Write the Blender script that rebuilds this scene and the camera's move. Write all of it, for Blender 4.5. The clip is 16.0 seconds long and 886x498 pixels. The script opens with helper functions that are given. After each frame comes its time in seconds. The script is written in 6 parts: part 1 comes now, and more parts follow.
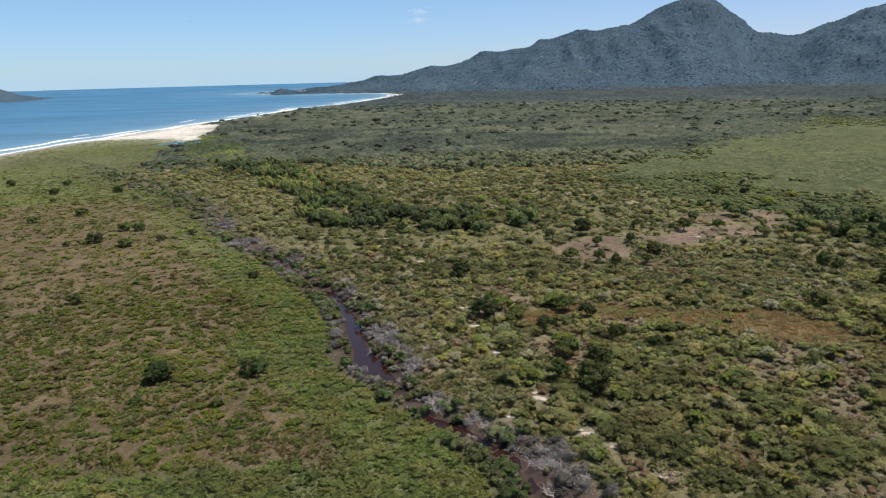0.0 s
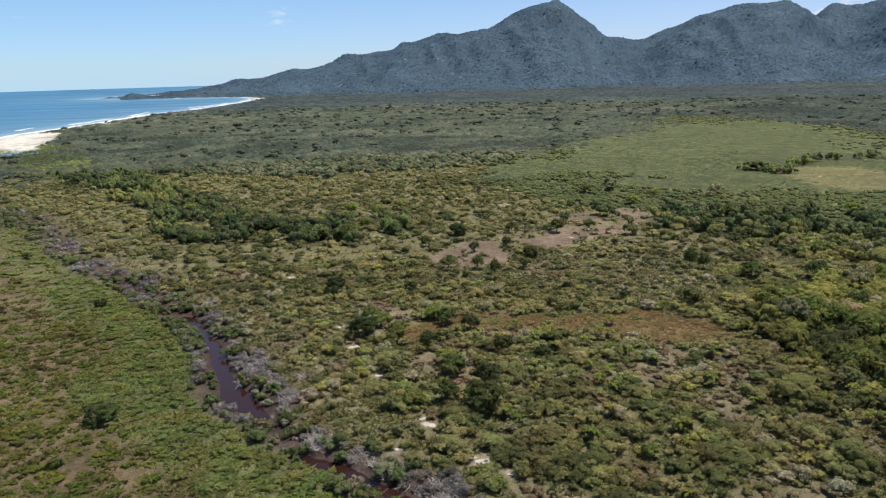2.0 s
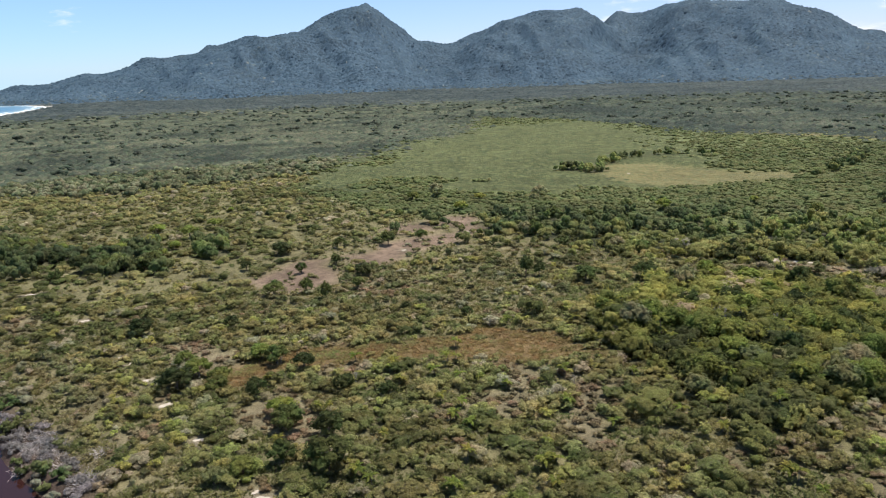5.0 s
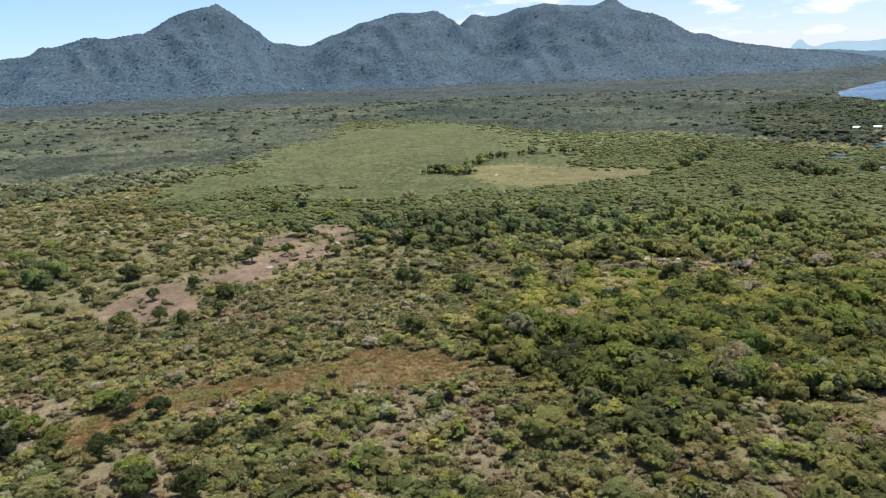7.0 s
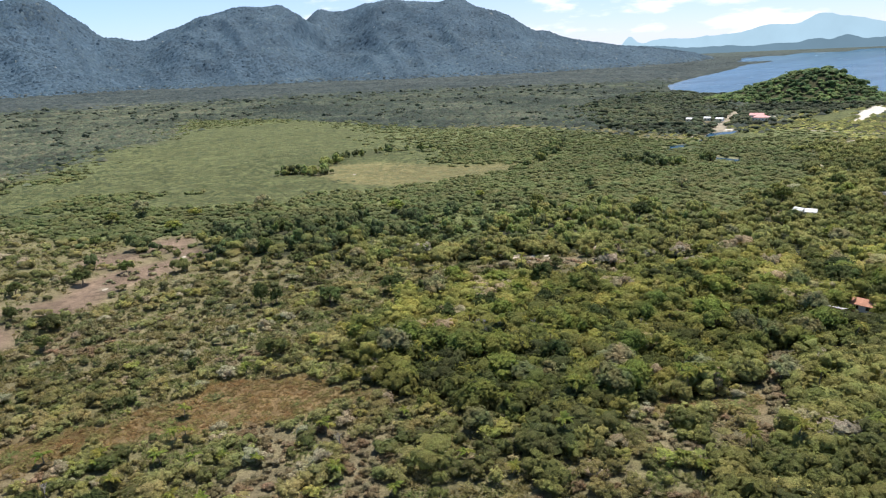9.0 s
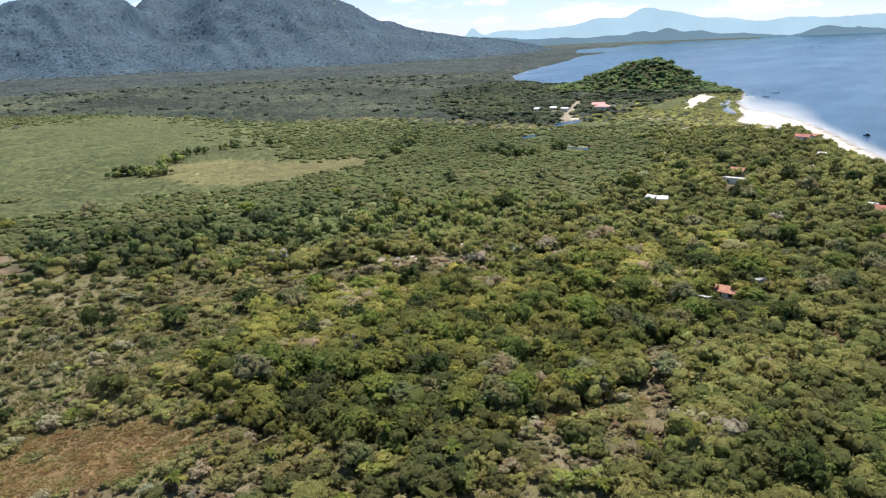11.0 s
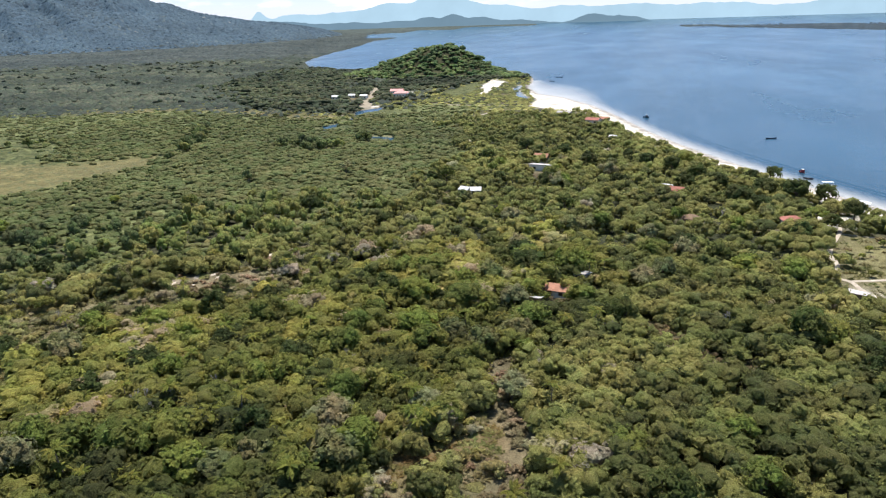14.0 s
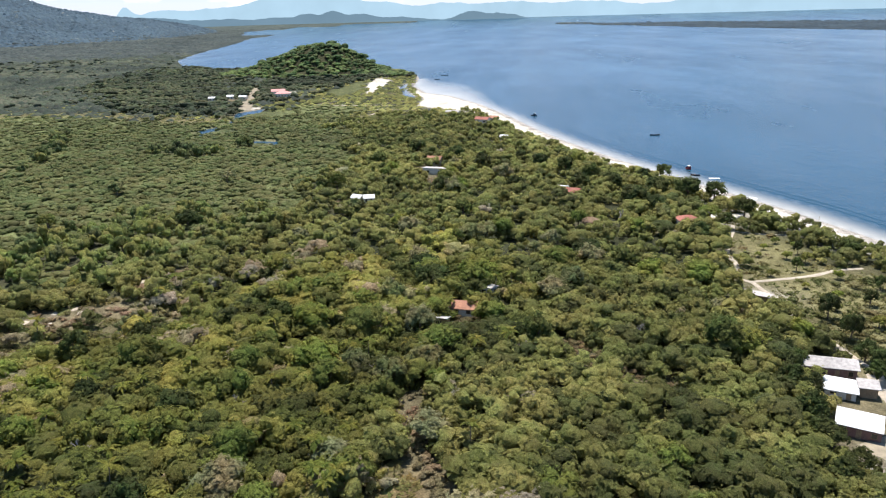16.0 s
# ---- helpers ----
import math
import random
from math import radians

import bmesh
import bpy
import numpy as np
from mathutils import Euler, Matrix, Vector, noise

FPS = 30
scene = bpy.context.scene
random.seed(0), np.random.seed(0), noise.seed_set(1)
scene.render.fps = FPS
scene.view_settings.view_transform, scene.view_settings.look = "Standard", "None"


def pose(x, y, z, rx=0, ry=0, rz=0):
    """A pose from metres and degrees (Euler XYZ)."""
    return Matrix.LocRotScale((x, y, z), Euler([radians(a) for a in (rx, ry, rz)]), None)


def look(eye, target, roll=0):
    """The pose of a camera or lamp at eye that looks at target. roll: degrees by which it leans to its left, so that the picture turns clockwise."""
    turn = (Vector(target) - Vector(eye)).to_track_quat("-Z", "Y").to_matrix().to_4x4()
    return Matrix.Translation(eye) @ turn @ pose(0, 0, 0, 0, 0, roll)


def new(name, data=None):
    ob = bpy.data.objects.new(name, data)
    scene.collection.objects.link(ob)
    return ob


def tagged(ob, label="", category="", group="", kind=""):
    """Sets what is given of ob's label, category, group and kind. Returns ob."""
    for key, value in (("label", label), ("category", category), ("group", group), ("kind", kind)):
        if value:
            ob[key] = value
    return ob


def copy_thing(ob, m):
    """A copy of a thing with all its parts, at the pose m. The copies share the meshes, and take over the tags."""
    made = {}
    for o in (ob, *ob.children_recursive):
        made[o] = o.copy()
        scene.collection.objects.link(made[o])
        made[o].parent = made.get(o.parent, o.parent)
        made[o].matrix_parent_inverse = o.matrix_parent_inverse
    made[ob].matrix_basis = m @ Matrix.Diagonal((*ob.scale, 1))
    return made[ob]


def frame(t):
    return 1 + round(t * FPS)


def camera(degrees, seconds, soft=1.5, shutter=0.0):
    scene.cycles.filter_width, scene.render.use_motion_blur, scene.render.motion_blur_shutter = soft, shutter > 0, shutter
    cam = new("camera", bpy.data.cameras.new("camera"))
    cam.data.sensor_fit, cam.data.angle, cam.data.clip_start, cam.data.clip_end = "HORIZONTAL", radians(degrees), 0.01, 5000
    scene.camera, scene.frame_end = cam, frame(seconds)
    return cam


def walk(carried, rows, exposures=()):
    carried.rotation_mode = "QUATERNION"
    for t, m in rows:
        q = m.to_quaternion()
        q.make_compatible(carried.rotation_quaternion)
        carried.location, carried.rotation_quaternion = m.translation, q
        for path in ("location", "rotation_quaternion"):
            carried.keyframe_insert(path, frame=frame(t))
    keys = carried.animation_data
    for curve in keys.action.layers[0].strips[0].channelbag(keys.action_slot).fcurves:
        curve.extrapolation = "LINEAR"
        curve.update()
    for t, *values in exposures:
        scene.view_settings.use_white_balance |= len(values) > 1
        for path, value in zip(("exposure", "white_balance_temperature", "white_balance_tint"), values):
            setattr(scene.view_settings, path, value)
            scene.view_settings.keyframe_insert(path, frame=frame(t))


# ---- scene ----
cam = camera(63.3, 16.0, soft=1.15)
PATH = [
    (0.0, pose(0.00, 0.00, 75.00, 76.510, 1.444, 0.000)),
    (0.5, pose(-0.24, 3.33, 75.06, 76.483, 1.465, -2.534)),
    (1.0, pose(-0.36, 6.68, 75.06, 76.466, 1.494, -5.188)),
    (1.5, pose(-0.38, 10.16, 75.06, 76.459, 1.533, -7.866)),
    (2.0, pose(-0.19, 13.57, 75.07, 76.441, 1.623, -10.516)),
    (2.5, pose(0.14, 16.98, 75.10, 76.426, 1.723, -13.041)),
    (3.0, pose(0.75, 20.38, 75.19, 76.400, 1.831, -15.377)),
    (3.5, pose(1.38, 23.87, 75.32, 76.364, 1.910, -17.679)),
    (4.0, pose(2.07, 27.45, 75.51, 76.319, 1.891, -19.948)),
    (4.5, pose(2.90, 30.99, 75.65, 76.284, 1.909, -22.349)),
    (5.0, pose(3.89, 34.51, 75.74, 76.255, 1.971, -24.880)),
    (5.5, pose(5.07, 38.01, 75.78, 76.225, 2.062, -27.513)),
    (6.0, pose(6.44, 41.50, 75.79, 76.187, 2.165, -30.214)),
    (6.5, pose(8.04, 45.00, 75.75, 76.134, 2.259, -32.951)),
    (7.0, pose(9.86, 48.53, 75.68, 76.053, 2.327, -35.700)),
    (7.5, pose(11.87, 52.10, 75.56, 75.917, 2.355, -38.490)),
    (8.0, pose(13.95, 55.72, 75.52, 75.703, 2.349, -41.331)),
    (8.5, pose(16.20, 59.10, 75.53, 75.486, 2.369, -44.305)),
    (9.0, pose(18.63, 62.32, 75.52, 75.268, 2.386, -47.299)),
    (9.5, pose(21.23, 65.60, 75.48, 75.007, 2.383, -50.302)),
    (10.0, pose(24.05, 68.82, 75.40, 74.723, 2.334, -53.285)),
    (10.5, pose(27.03, 71.94, 75.30, 74.424, 2.248, -56.235)),
    (11.0, pose(30.16, 74.90, 75.21, 74.118, 2.143, -59.136)),
    (11.5, pose(33.37, 77.66, 75.13, 73.812, 2.035, -61.974)),
    (12.0, pose(36.64, 80.16, 75.10, 73.514, 1.941, -64.737)),
    (12.5, pose(39.92, 82.34, 75.13, 73.230, 1.875, -67.419)),
    (13.0, pose(43.22, 84.37, 75.33, 72.965, 1.838, -70.047)),
    (13.5, pose(46.69, 86.21, 75.55, 72.702, 1.765, -72.605)),
    (14.0, pose(50.26, 87.98, 75.71, 72.465, 1.676, -75.133)),
    (14.5, pose(54.02, 89.67, 75.88, 72.292, 1.577, -77.520)),
    (15.0, pose(57.82, 91.17, 76.01, 72.149, 1.499, -79.813)),
    (15.5, pose(61.71, 92.45, 76.17, 72.062, 1.440, -82.003)),
    (16.0, pose(65.76, 93.55, 76.35, 72.001, 1.452, -84.204)),
]
walk(cam, PATH, exposures=[(0.0, 0.14), (4.0, 0.42), (8.0, 0.60), (12.0, 0.65), (16.0, 0.64)])

# ---- world, sun ----
SUN_BEARING, SUN_HEIGHT = 80.0, 70.0
world = bpy.data.worlds.new("sky")
scene.world = world
world.use_nodes = True


def sky_world():
    nt = world.node_tree
    nt.nodes.clear()
    out = nt.nodes.new("ShaderNodeOutputWorld")
    bg = nt.nodes.new("ShaderNodeBackground")
    bg.inputs["Strength"].default_value = 0.098
    sky = nt.nodes.new("ShaderNodeTexSky")
    sky.sky_type = "NISHITA"
    sky.sun_disc = False
    sky.sun_elevation = radians(SUN_HEIGHT)
    sky.sun_rotation = radians(SUN_BEARING)
    sky.air_density, sky.dust_density, sky.ozone_density = 1.0, 0.1, 3.0
    # fair-weather cumulus, thicker over the inland hills
    tc = nt.nodes.new("ShaderNodeTexCoord")
    mp = nt.nodes.new("ShaderNodeMapping")
    mp.inputs["Scale"].default_value = (5.0, 5.0, 19.0)
    n1 = nt.nodes.new("ShaderNodeTexNoise")
    n1.inputs["Scale"].default_value, n1.inputs["Detail"].default_value, n1.inputs["Roughness"].default_value = 1.5, 8.0, 0.58
    sep = nt.nodes.new("ShaderNodeSeparateXYZ")
    east = nt.nodes.new("ShaderNodeMapRange")
    east.inputs[1].default_value, east.inputs[2].default_value = 0.1, 0.95
    east.inputs[3].default_value, east.inputs[4].default_value = -0.13, 0.035
    add = nt.nodes.new("ShaderNodeMath")
    ramp = nt.nodes.new("ShaderNodeMapRange")
    ramp.interpolation_type = "SMOOTHSTEP"
    ramp.inputs[1].default_value, ramp.inputs[2].default_value = 0.53, 0.64
    ramp.inputs[3].default_value, ramp.inputs[4].default_value = 0.0, 0.75
    mix = nt.nodes.new("ShaderNodeMix")
    mix.data_type = "RGBA"
    mix.inputs["B"].default_value = (8.0, 8.2, 8.6, 1)
    L = nt.links.new
    L(tc.outputs["Generated"], mp.inputs["Vector"])
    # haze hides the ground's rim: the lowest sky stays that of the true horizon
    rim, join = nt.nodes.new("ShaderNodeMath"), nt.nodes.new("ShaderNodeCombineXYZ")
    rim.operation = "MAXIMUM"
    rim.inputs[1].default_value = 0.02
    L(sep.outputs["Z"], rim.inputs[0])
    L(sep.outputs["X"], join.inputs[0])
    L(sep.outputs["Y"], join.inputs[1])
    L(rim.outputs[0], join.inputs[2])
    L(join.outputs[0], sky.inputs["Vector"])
    L(mp.outputs["Vector"], n1.inputs["Vector"])
    L(tc.outputs["Generated"], sep.inputs[0])
    L(sep.outputs["X"], east.inputs[0])
    L(n1.outputs["Fac"], add.inputs[0])
    L(east.outputs[0], add.inputs[1])
    L(add.outputs[0], ramp.inputs[0])
    L(ramp.outputs[0], mix.inputs["Factor"])
    # the air low over the water is pale and bluish
    low = nt.nodes.new("ShaderNodeMapRange")
    low.inputs[1].default_value, low.inputs[2].default_value = -0.02, 0.22
    gain = nt.nodes.new("ShaderNodeMix")
    gain.data_type = "RGBA"
    rimhue = nt.nodes.new("ShaderNodeMix")
    rimhue.data_type = "RGBA"
    rimhue.inputs["A"].default_value, rimhue.inputs["B"].default_value = (0.62, 0.87, 1.40, 1), (0.75, 0.80, 1.22, 1)
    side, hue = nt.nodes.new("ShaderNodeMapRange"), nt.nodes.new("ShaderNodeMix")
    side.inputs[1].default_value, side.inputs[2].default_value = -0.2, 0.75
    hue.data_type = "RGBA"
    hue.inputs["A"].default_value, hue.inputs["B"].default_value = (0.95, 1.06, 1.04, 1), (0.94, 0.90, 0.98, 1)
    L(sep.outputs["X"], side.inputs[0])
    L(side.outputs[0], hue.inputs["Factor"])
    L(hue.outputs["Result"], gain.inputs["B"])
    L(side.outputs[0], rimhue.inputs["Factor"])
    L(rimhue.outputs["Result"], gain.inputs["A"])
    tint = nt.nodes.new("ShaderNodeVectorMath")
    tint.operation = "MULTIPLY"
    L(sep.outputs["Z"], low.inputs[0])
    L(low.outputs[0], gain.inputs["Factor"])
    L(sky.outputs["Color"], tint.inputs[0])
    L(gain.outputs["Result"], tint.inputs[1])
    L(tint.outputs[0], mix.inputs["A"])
    L(mix.outputs["Result"], bg.inputs["Color"])
    L(bg.outputs["Background"], out.inputs["Surface"])


sky_world()
sun = new("sun", bpy.data.lights.new("sun", "SUN"))
sun.data.energy, sun.data.angle, sun.data.color = 5.0, radians(0.53), (1.0, 0.95, 0.87)
_b, _e = radians(SUN_BEARING), radians(SUN_HEIGHT)
SUN_DIR = Vector((math.sin(_b) * math.cos(_e), math.cos(_b) * math.cos(_e), math.sin(_e)))
sun.matrix_world = look((0, 0, 300), Vector((0, 0, 300)) - SUN_DIR)

# ---- materials ----


def node_mat(name, rough=0.8, spec=0.2):
    m = bpy.data.materials.new(name)
    m.use_nodes = True
    p = m.node_tree.nodes["Principled BSDF"]
    p.inputs["Roughness"].default_value = rough
    p.inputs["Specular IOR Level"].default_value = spec
    return m, m.node_tree, p


def noise_node(nt, scale, detail=4.0, rough=0.6, stretch=None):
    tc = nt.nodes.new("ShaderNodeNewGeometry")
    n = nt.nodes.new("ShaderNodeTexNoise")
    n.inputs["Scale"].default_value, n.inputs["Detail"].default_value, n.inputs["Roughness"].default_value = scale, detail, rough
    if stretch:
        mp = nt.nodes.new("ShaderNodeMapping")
        mp.inputs["Scale"].default_value = stretch
        nt.links.new(tc.outputs["Position"], mp.inputs["Vector"])
        nt.links.new(mp.outputs["Vector"], n.inputs["Vector"])
    else:
        nt.links.new(tc.outputs["Position"], n.inputs["Vector"])
    return n.outputs["Fac"]


def ramp_node(nt, fac, stops):
    r = nt.nodes.new("ShaderNodeValToRGB")
    el = r.color_ramp.elements
    while len(el) < len(stops):
        el.new(0.5)
    for e, (pos, col) in zip(el, stops):
        e.position, e.color = pos, (*col, 1)
    nt.links.new(fac, r.inputs["Fac"])
    return r.outputs["Color"]


def range_node(nt, val, a, b, c, d):
    r = nt.nodes.new("ShaderNodeMapRange")
    for i, v in zip((1, 2, 3, 4), (a, b, c, d)):
        r.inputs[i].default_value = v
    nt.links.new(val, r.inputs[0])
    return r.outputs[0]


def mul_color(nt, col, fac):
    m = nt.nodes.new("ShaderNodeVectorMath")
    m.operation = "MULTIPLY"
    nt.links.new(col, m.inputs[0])
    nt.links.new(fac, m.inputs[1])
    return m.outputs[0]


def mix_color(nt, fac, a, b):
    m = nt.nodes.new("ShaderNodeMix")
    m.data_type = "RGBA"
    for sock, v in (("Factor", fac), ("A", a), ("B", b)):
        if isinstance(v, tuple):
            m.inputs[sock].default_value = (*v, 1)
        elif isinstance(v, float):
            m.inputs[sock].default_value = v
        else:
            nt.links.new(v, m.inputs[sock])
    return m.outputs["Result"]


def bump(nt, p, height, strength, dist):
    b = nt.nodes.new("ShaderNodeBump")
    b.inputs["Strength"].default_value, b.inputs["Distance"].default_value = strength, dist
    nt.links.new(height, b.inputs["Height"])
    nt.links.new(b.outputs["Normal"], p.inputs["Normal"])


def attr_node(nt, name):
    a = nt.nodes.new("ShaderNodeAttribute")
    a.attribute_name = name
    return a


def leaf_mat(name, stops, joined=True, spread=0.2, patch=0.02, grain=3.4, dry=0.25, holes=0.38, contrast=(0.6, 1.42), hue=0.5):
    """Foliage: hue by plant and by stand, brightness by leaf cluster, dry twigs here and there, gaps between the leaves."""
    m, nt, p = node_mat(name, 0.72, 0.12)
    if joined:
        tone = attr_node(nt, "tone").outputs["Fac"]
    else:
        tone = nt.nodes.new("ShaderNodeObjectInfo").outputs["Random"]
    col = ramp_node(nt, tone, stops)
    isl = nt.nodes.new("ShaderNodeNewGeometry").outputs["Random Per Island"]
    col = mul_color(nt, col, range_node(nt, isl, 0, 1, 1 - spread, 1 + spread))
    col = mul_color(nt, col, range_node(nt, noise_node(nt, patch, 3), 0.3, 0.7, 0.8, 1.2))
    # olive and russet stands beside deep green ones
    shift = mix_color(nt, range_node(nt, noise_node(nt, 0.13, 2), 0.36, 0.64, 0.0, 1.0), (1 - 0.3 * hue, 1 + 0.06 * hue, 1 - 0.1 * hue), (1 + 0.26 * hue, 1 - 0.03 * hue, 1 + 0.04 * hue))
    col = mul_color(nt, col, shift)
    twigs = range_node(nt, noise_node(nt, grain * 0.32, 5, 0.75), 0.52, 0.68, 0.0, dry)
    col = mix_color(nt, twigs, col, (0.205, 0.170, 0.118))
    tuft = noise_node(nt, grain, 4, 0.75)
    col = mul_color(nt, col, range_node(nt, tuft, 0.33, 0.67, *contrast))
    # sprays of leaves, lighter at their tips
    spray = noise_node(nt, grain * 0.28, 3, 0.7)
    col = mul_color(nt, col, range_node(nt, spray, 0.34, 0.66, 0.5 + 0.5 * contrast[0], 0.5 + 0.5 * contrast[1]))
    nt.links.new(col, p.inputs["Base Color"])
    both = nt.nodes.new("ShaderNodeMath")
    both.operation = "MULTIPLY_ADD"
    both.inputs[1].default_value = 1.8
    nt.links.new(spray, both.inputs[0])
    nt.links.new(tuft, both.inputs[2])
    bump(nt, p, both.outputs[0], 1.0, min(0.55, 2.2 / grain))
    # light through the leaves
    tr = nt.nodes.new("ShaderNodeBsdfTranslucent")
    nt.links.new(col, tr.inputs["Color"])
    mx = nt.nodes.new("ShaderNodeMixShader")
    mx.inputs[0].default_value = 0.35
    nt.links.new(p.outputs[0], mx.inputs[1])
    nt.links.new(tr.outputs[0], mx.inputs[2])
    last = mx.outputs[0]
    if holes:
        cut = nt.nodes.new("ShaderNodeMath")
        cut.operation = "GREATER_THAN"
        cut.inputs[1].default_value = holes
        nt.links.new(noise_node(nt, grain * 0.9, 3, 0.7, (1.0, 1.0, 1.01)), cut.inputs[0])
        gap, leafy = nt.nodes.new("ShaderNodeBsdfTransparent"), nt.nodes.new("ShaderNodeMixShader")
        nt.links.new(cut.outputs[0], leafy.inputs[0])
        nt.links.new(gap.outputs[0], leafy.inputs[1])
        nt.links.new(last, leafy.inputs[2])
        last = leafy.outputs[0]
    nt.links.new(last, nt.nodes["Material Output"].inputs["Surface"])
    return m


def plain_mat(name, color, rough=0.8, grain=3.0, amount=0.25, spec=0.2, metal=0.0):
    m, nt, p = node_mat(name, rough, spec)
    p.inputs["Metallic"].default_value = metal
    f = noise_node(nt, grain, 5)
    f2 = noise_node(nt, grain * 0.13, 3)
    rgb = nt.nodes.new("ShaderNodeRGB")
    rgb.outputs[0].default_value = (*color, 1)
    col = mul_color(nt, rgb.outputs[0], range_node(nt, f, 0.3, 0.7, 1 - amount, 1 + amount))
    col = mul_color(nt, col, range_node(nt, f2, 0.3, 0.7, 1 - amount * 0.6, 1 + amount * 0.6))
    nt.links.new(col, p.inputs["Base Color"])
    bump(nt, p, f, 0.3, 0.05)
    return m


def ground_mat():
    """Soil, sand, turf and leaf litter; the cover colour comes with the sheet, grain and stains from noise."""
    m, nt, p = node_mat("ground_cover", 0.95, 0.1)
    cov = attr_node(nt, "cover").outputs["Color"]
    fine = noise_node(nt, 0.55, 8, 0.7)
    mid = noise_node(nt, 0.09, 5, 0.62)
    wide = noise_node(nt, 0.012, 4)
    col = mul_color(nt, cov, range_node(nt, fine, 0.3, 0.7, 0.6, 1.35))
    col = mul_color(nt, col, range_node(nt, mid, 0.3, 0.7, 0.68, 1.3))
    col = mul_color(nt, col, range_node(nt, wide, 0.3, 0.7, 0.85, 1.15))
    grit = noise_node(nt, 2.4, 5, 0.75)
    col = mul_color(nt, col, range_node(nt, grit, 0.32, 0.68, 0.62, 1.38))
    nt.links.new(col, p.inputs["Base Color"])
    bump(nt, p, grit, 0.8, 0.5)
    return m


def water_mat(name, deep, shallow, rough, wave, dist, stretch, spec=0.5):
    m, nt, p = node_mat(name, rough, spec)
    p.inputs["IOR"].default_value = 1.33
    sh = attr_node(nt, "shallow").outputs["Fac"]
    n = noise_node(nt, 0.004, 5, 0.6, (0.35, 1.0, 1.0))
    d2 = nt.nodes.new("ShaderNodeRGB")
    d2.outputs[0].default_value = (*deep, 1)
    dcol = mul_color(nt, d2.outputs[0], range_node(nt, n, 0.35, 0.65, 0.84, 1.18))
    nt.links.new(mix_color(nt, sh, dcol, shallow), p.inputs["Base Color"])
    gust = noise_node(nt, 0.007, 6, 0.7, (0.3, 1.0, 1.0))
    nt.links.new(range_node(nt, gust, 0.35, 0.65, rough * 0.85, rough * 1.25), p.inputs["Roughness"])
    w = noise_node(nt, wave, 6, 0.65, stretch)
    bump(nt, p, w, 0.35, dist)
    return m


GROUND = ground_mat()
SEA = water_mat("sea_water", (0.036, 0.135, 0.235), (0.42, 0.50, 0.48), 0.34, 0.05, 1.2, (1.0, 0.35, 1.0))
BAY = water_mat("bay_water", (0.018, 0.063, 0.110), (0.42, 0.41, 0.38), 0.22, 0.16, 1.6, (0.45, 1.0, 1.0), 0.2)
CREEK = water_mat("tannin_water", (0.026, 0.010, 0.009), (0.034, 0.013, 0.011), 0.07, 0.35, 0.06, (1.0, 1.0, 1.0))
TIDAL = water_mat("tidal_creek_water", (0.15, 0.15, 0.15), (0.16, 0.16, 0.15), 0.35, 0.25, 0.12, (1.0, 1.0, 1.0), 0.3)
FOAM = plain_mat("sea_foam", (0.82, 0.84, 0.84), 0.7, 0.15, 0.12)
DIRT = plain_mat("packed_earth", (0.27, 0.23, 0.17), 0.95, 0.6, 0.25)
SAND = plain_mat("pale_sand", (0.40, 0.345, 0.28), 0.95, 0.8, 0.22)
BARK = plain_mat("bark", (0.16, 0.12, 0.09), 0.9, 6.0, 0.35)
DEADWOOD = plain_mat("bleached_wood", (0.36, 0.32, 0.30), 0.9, 4.0, 0.3)
PALM_BARK = plain_mat("palm_trunk_bark", (0.2, 0.17, 0.13), 0.9, 5.0, 0.3)

# ---- plan of the place: shores, creeks and plant cover ----


def inside(x, y, poly):
    """Which points lie in the polygon."""
    res = np.zeros(np.shape(x), bool)
    px, py = np.array(poly, float).T
    j = len(px) - 1
    for i in range(len(px)):
        if py[i] != py[j]:
            c = ((py[i] > y) != (py[j] > y)) & (x < (px[j] - px[i]) * (y - py[i]) / (py[j] - py[i]) + px[i])
            res ^= c
        j = i
    return res


def away(x, y, line):
    """Distance to a line of points."""
    best = np.full(np.shape(x), 1e9)
    for (ax, ay), (bx, by) in zip(line[:-1], line[1:]):
        dx, dy = bx - ax, by - ay
        t = np.clip(((x - ax) * dx + (y - ay) * dy) / (dx * dx + dy * dy), 0, 1)
        best = np.minimum(best, np.hypot(x - ax - t * dx, y - ay - t * dy))
    return best


_lattice = np.random.RandomState(7).rand(8, 256, 256)


def value_noise(x, y, size, seed=0):
    """Smooth noise in 0..1 with lumps about that many metres wide."""
    u, v = np.asarray(x) / size + 13.7 * seed, np.asarray(y) / size + 7.1 * seed
    i, j = np.floor(u).astype(int), np.floor(v).astype(int)
    fu, fv = u - i, v - j
    fu, fv = fu * fu * (3 - 2 * fu), fv * fv * (3 - 2 * fv)
    g = _lattice[seed % 8]
    a, b, c, d = g[i % 256, j % 256], g[(i + 1) % 256, j % 256], g[i % 256, (j + 1) % 256], g[(i + 1) % 256, (j + 1) % 256]
    return (a * (1 - fu) + b * fu) * (1 - fv) + (c * (1 - fu) + d * fu) * fv


def rough_noise(x, y, size, seed=0):
    return 0.55 * value_noise(x, y, size, seed) + 0.28 * value_noise(x, y, size / 2.3, seed + 1) + 0.17 * value_noise(x, y, size / 5.1, seed + 2)


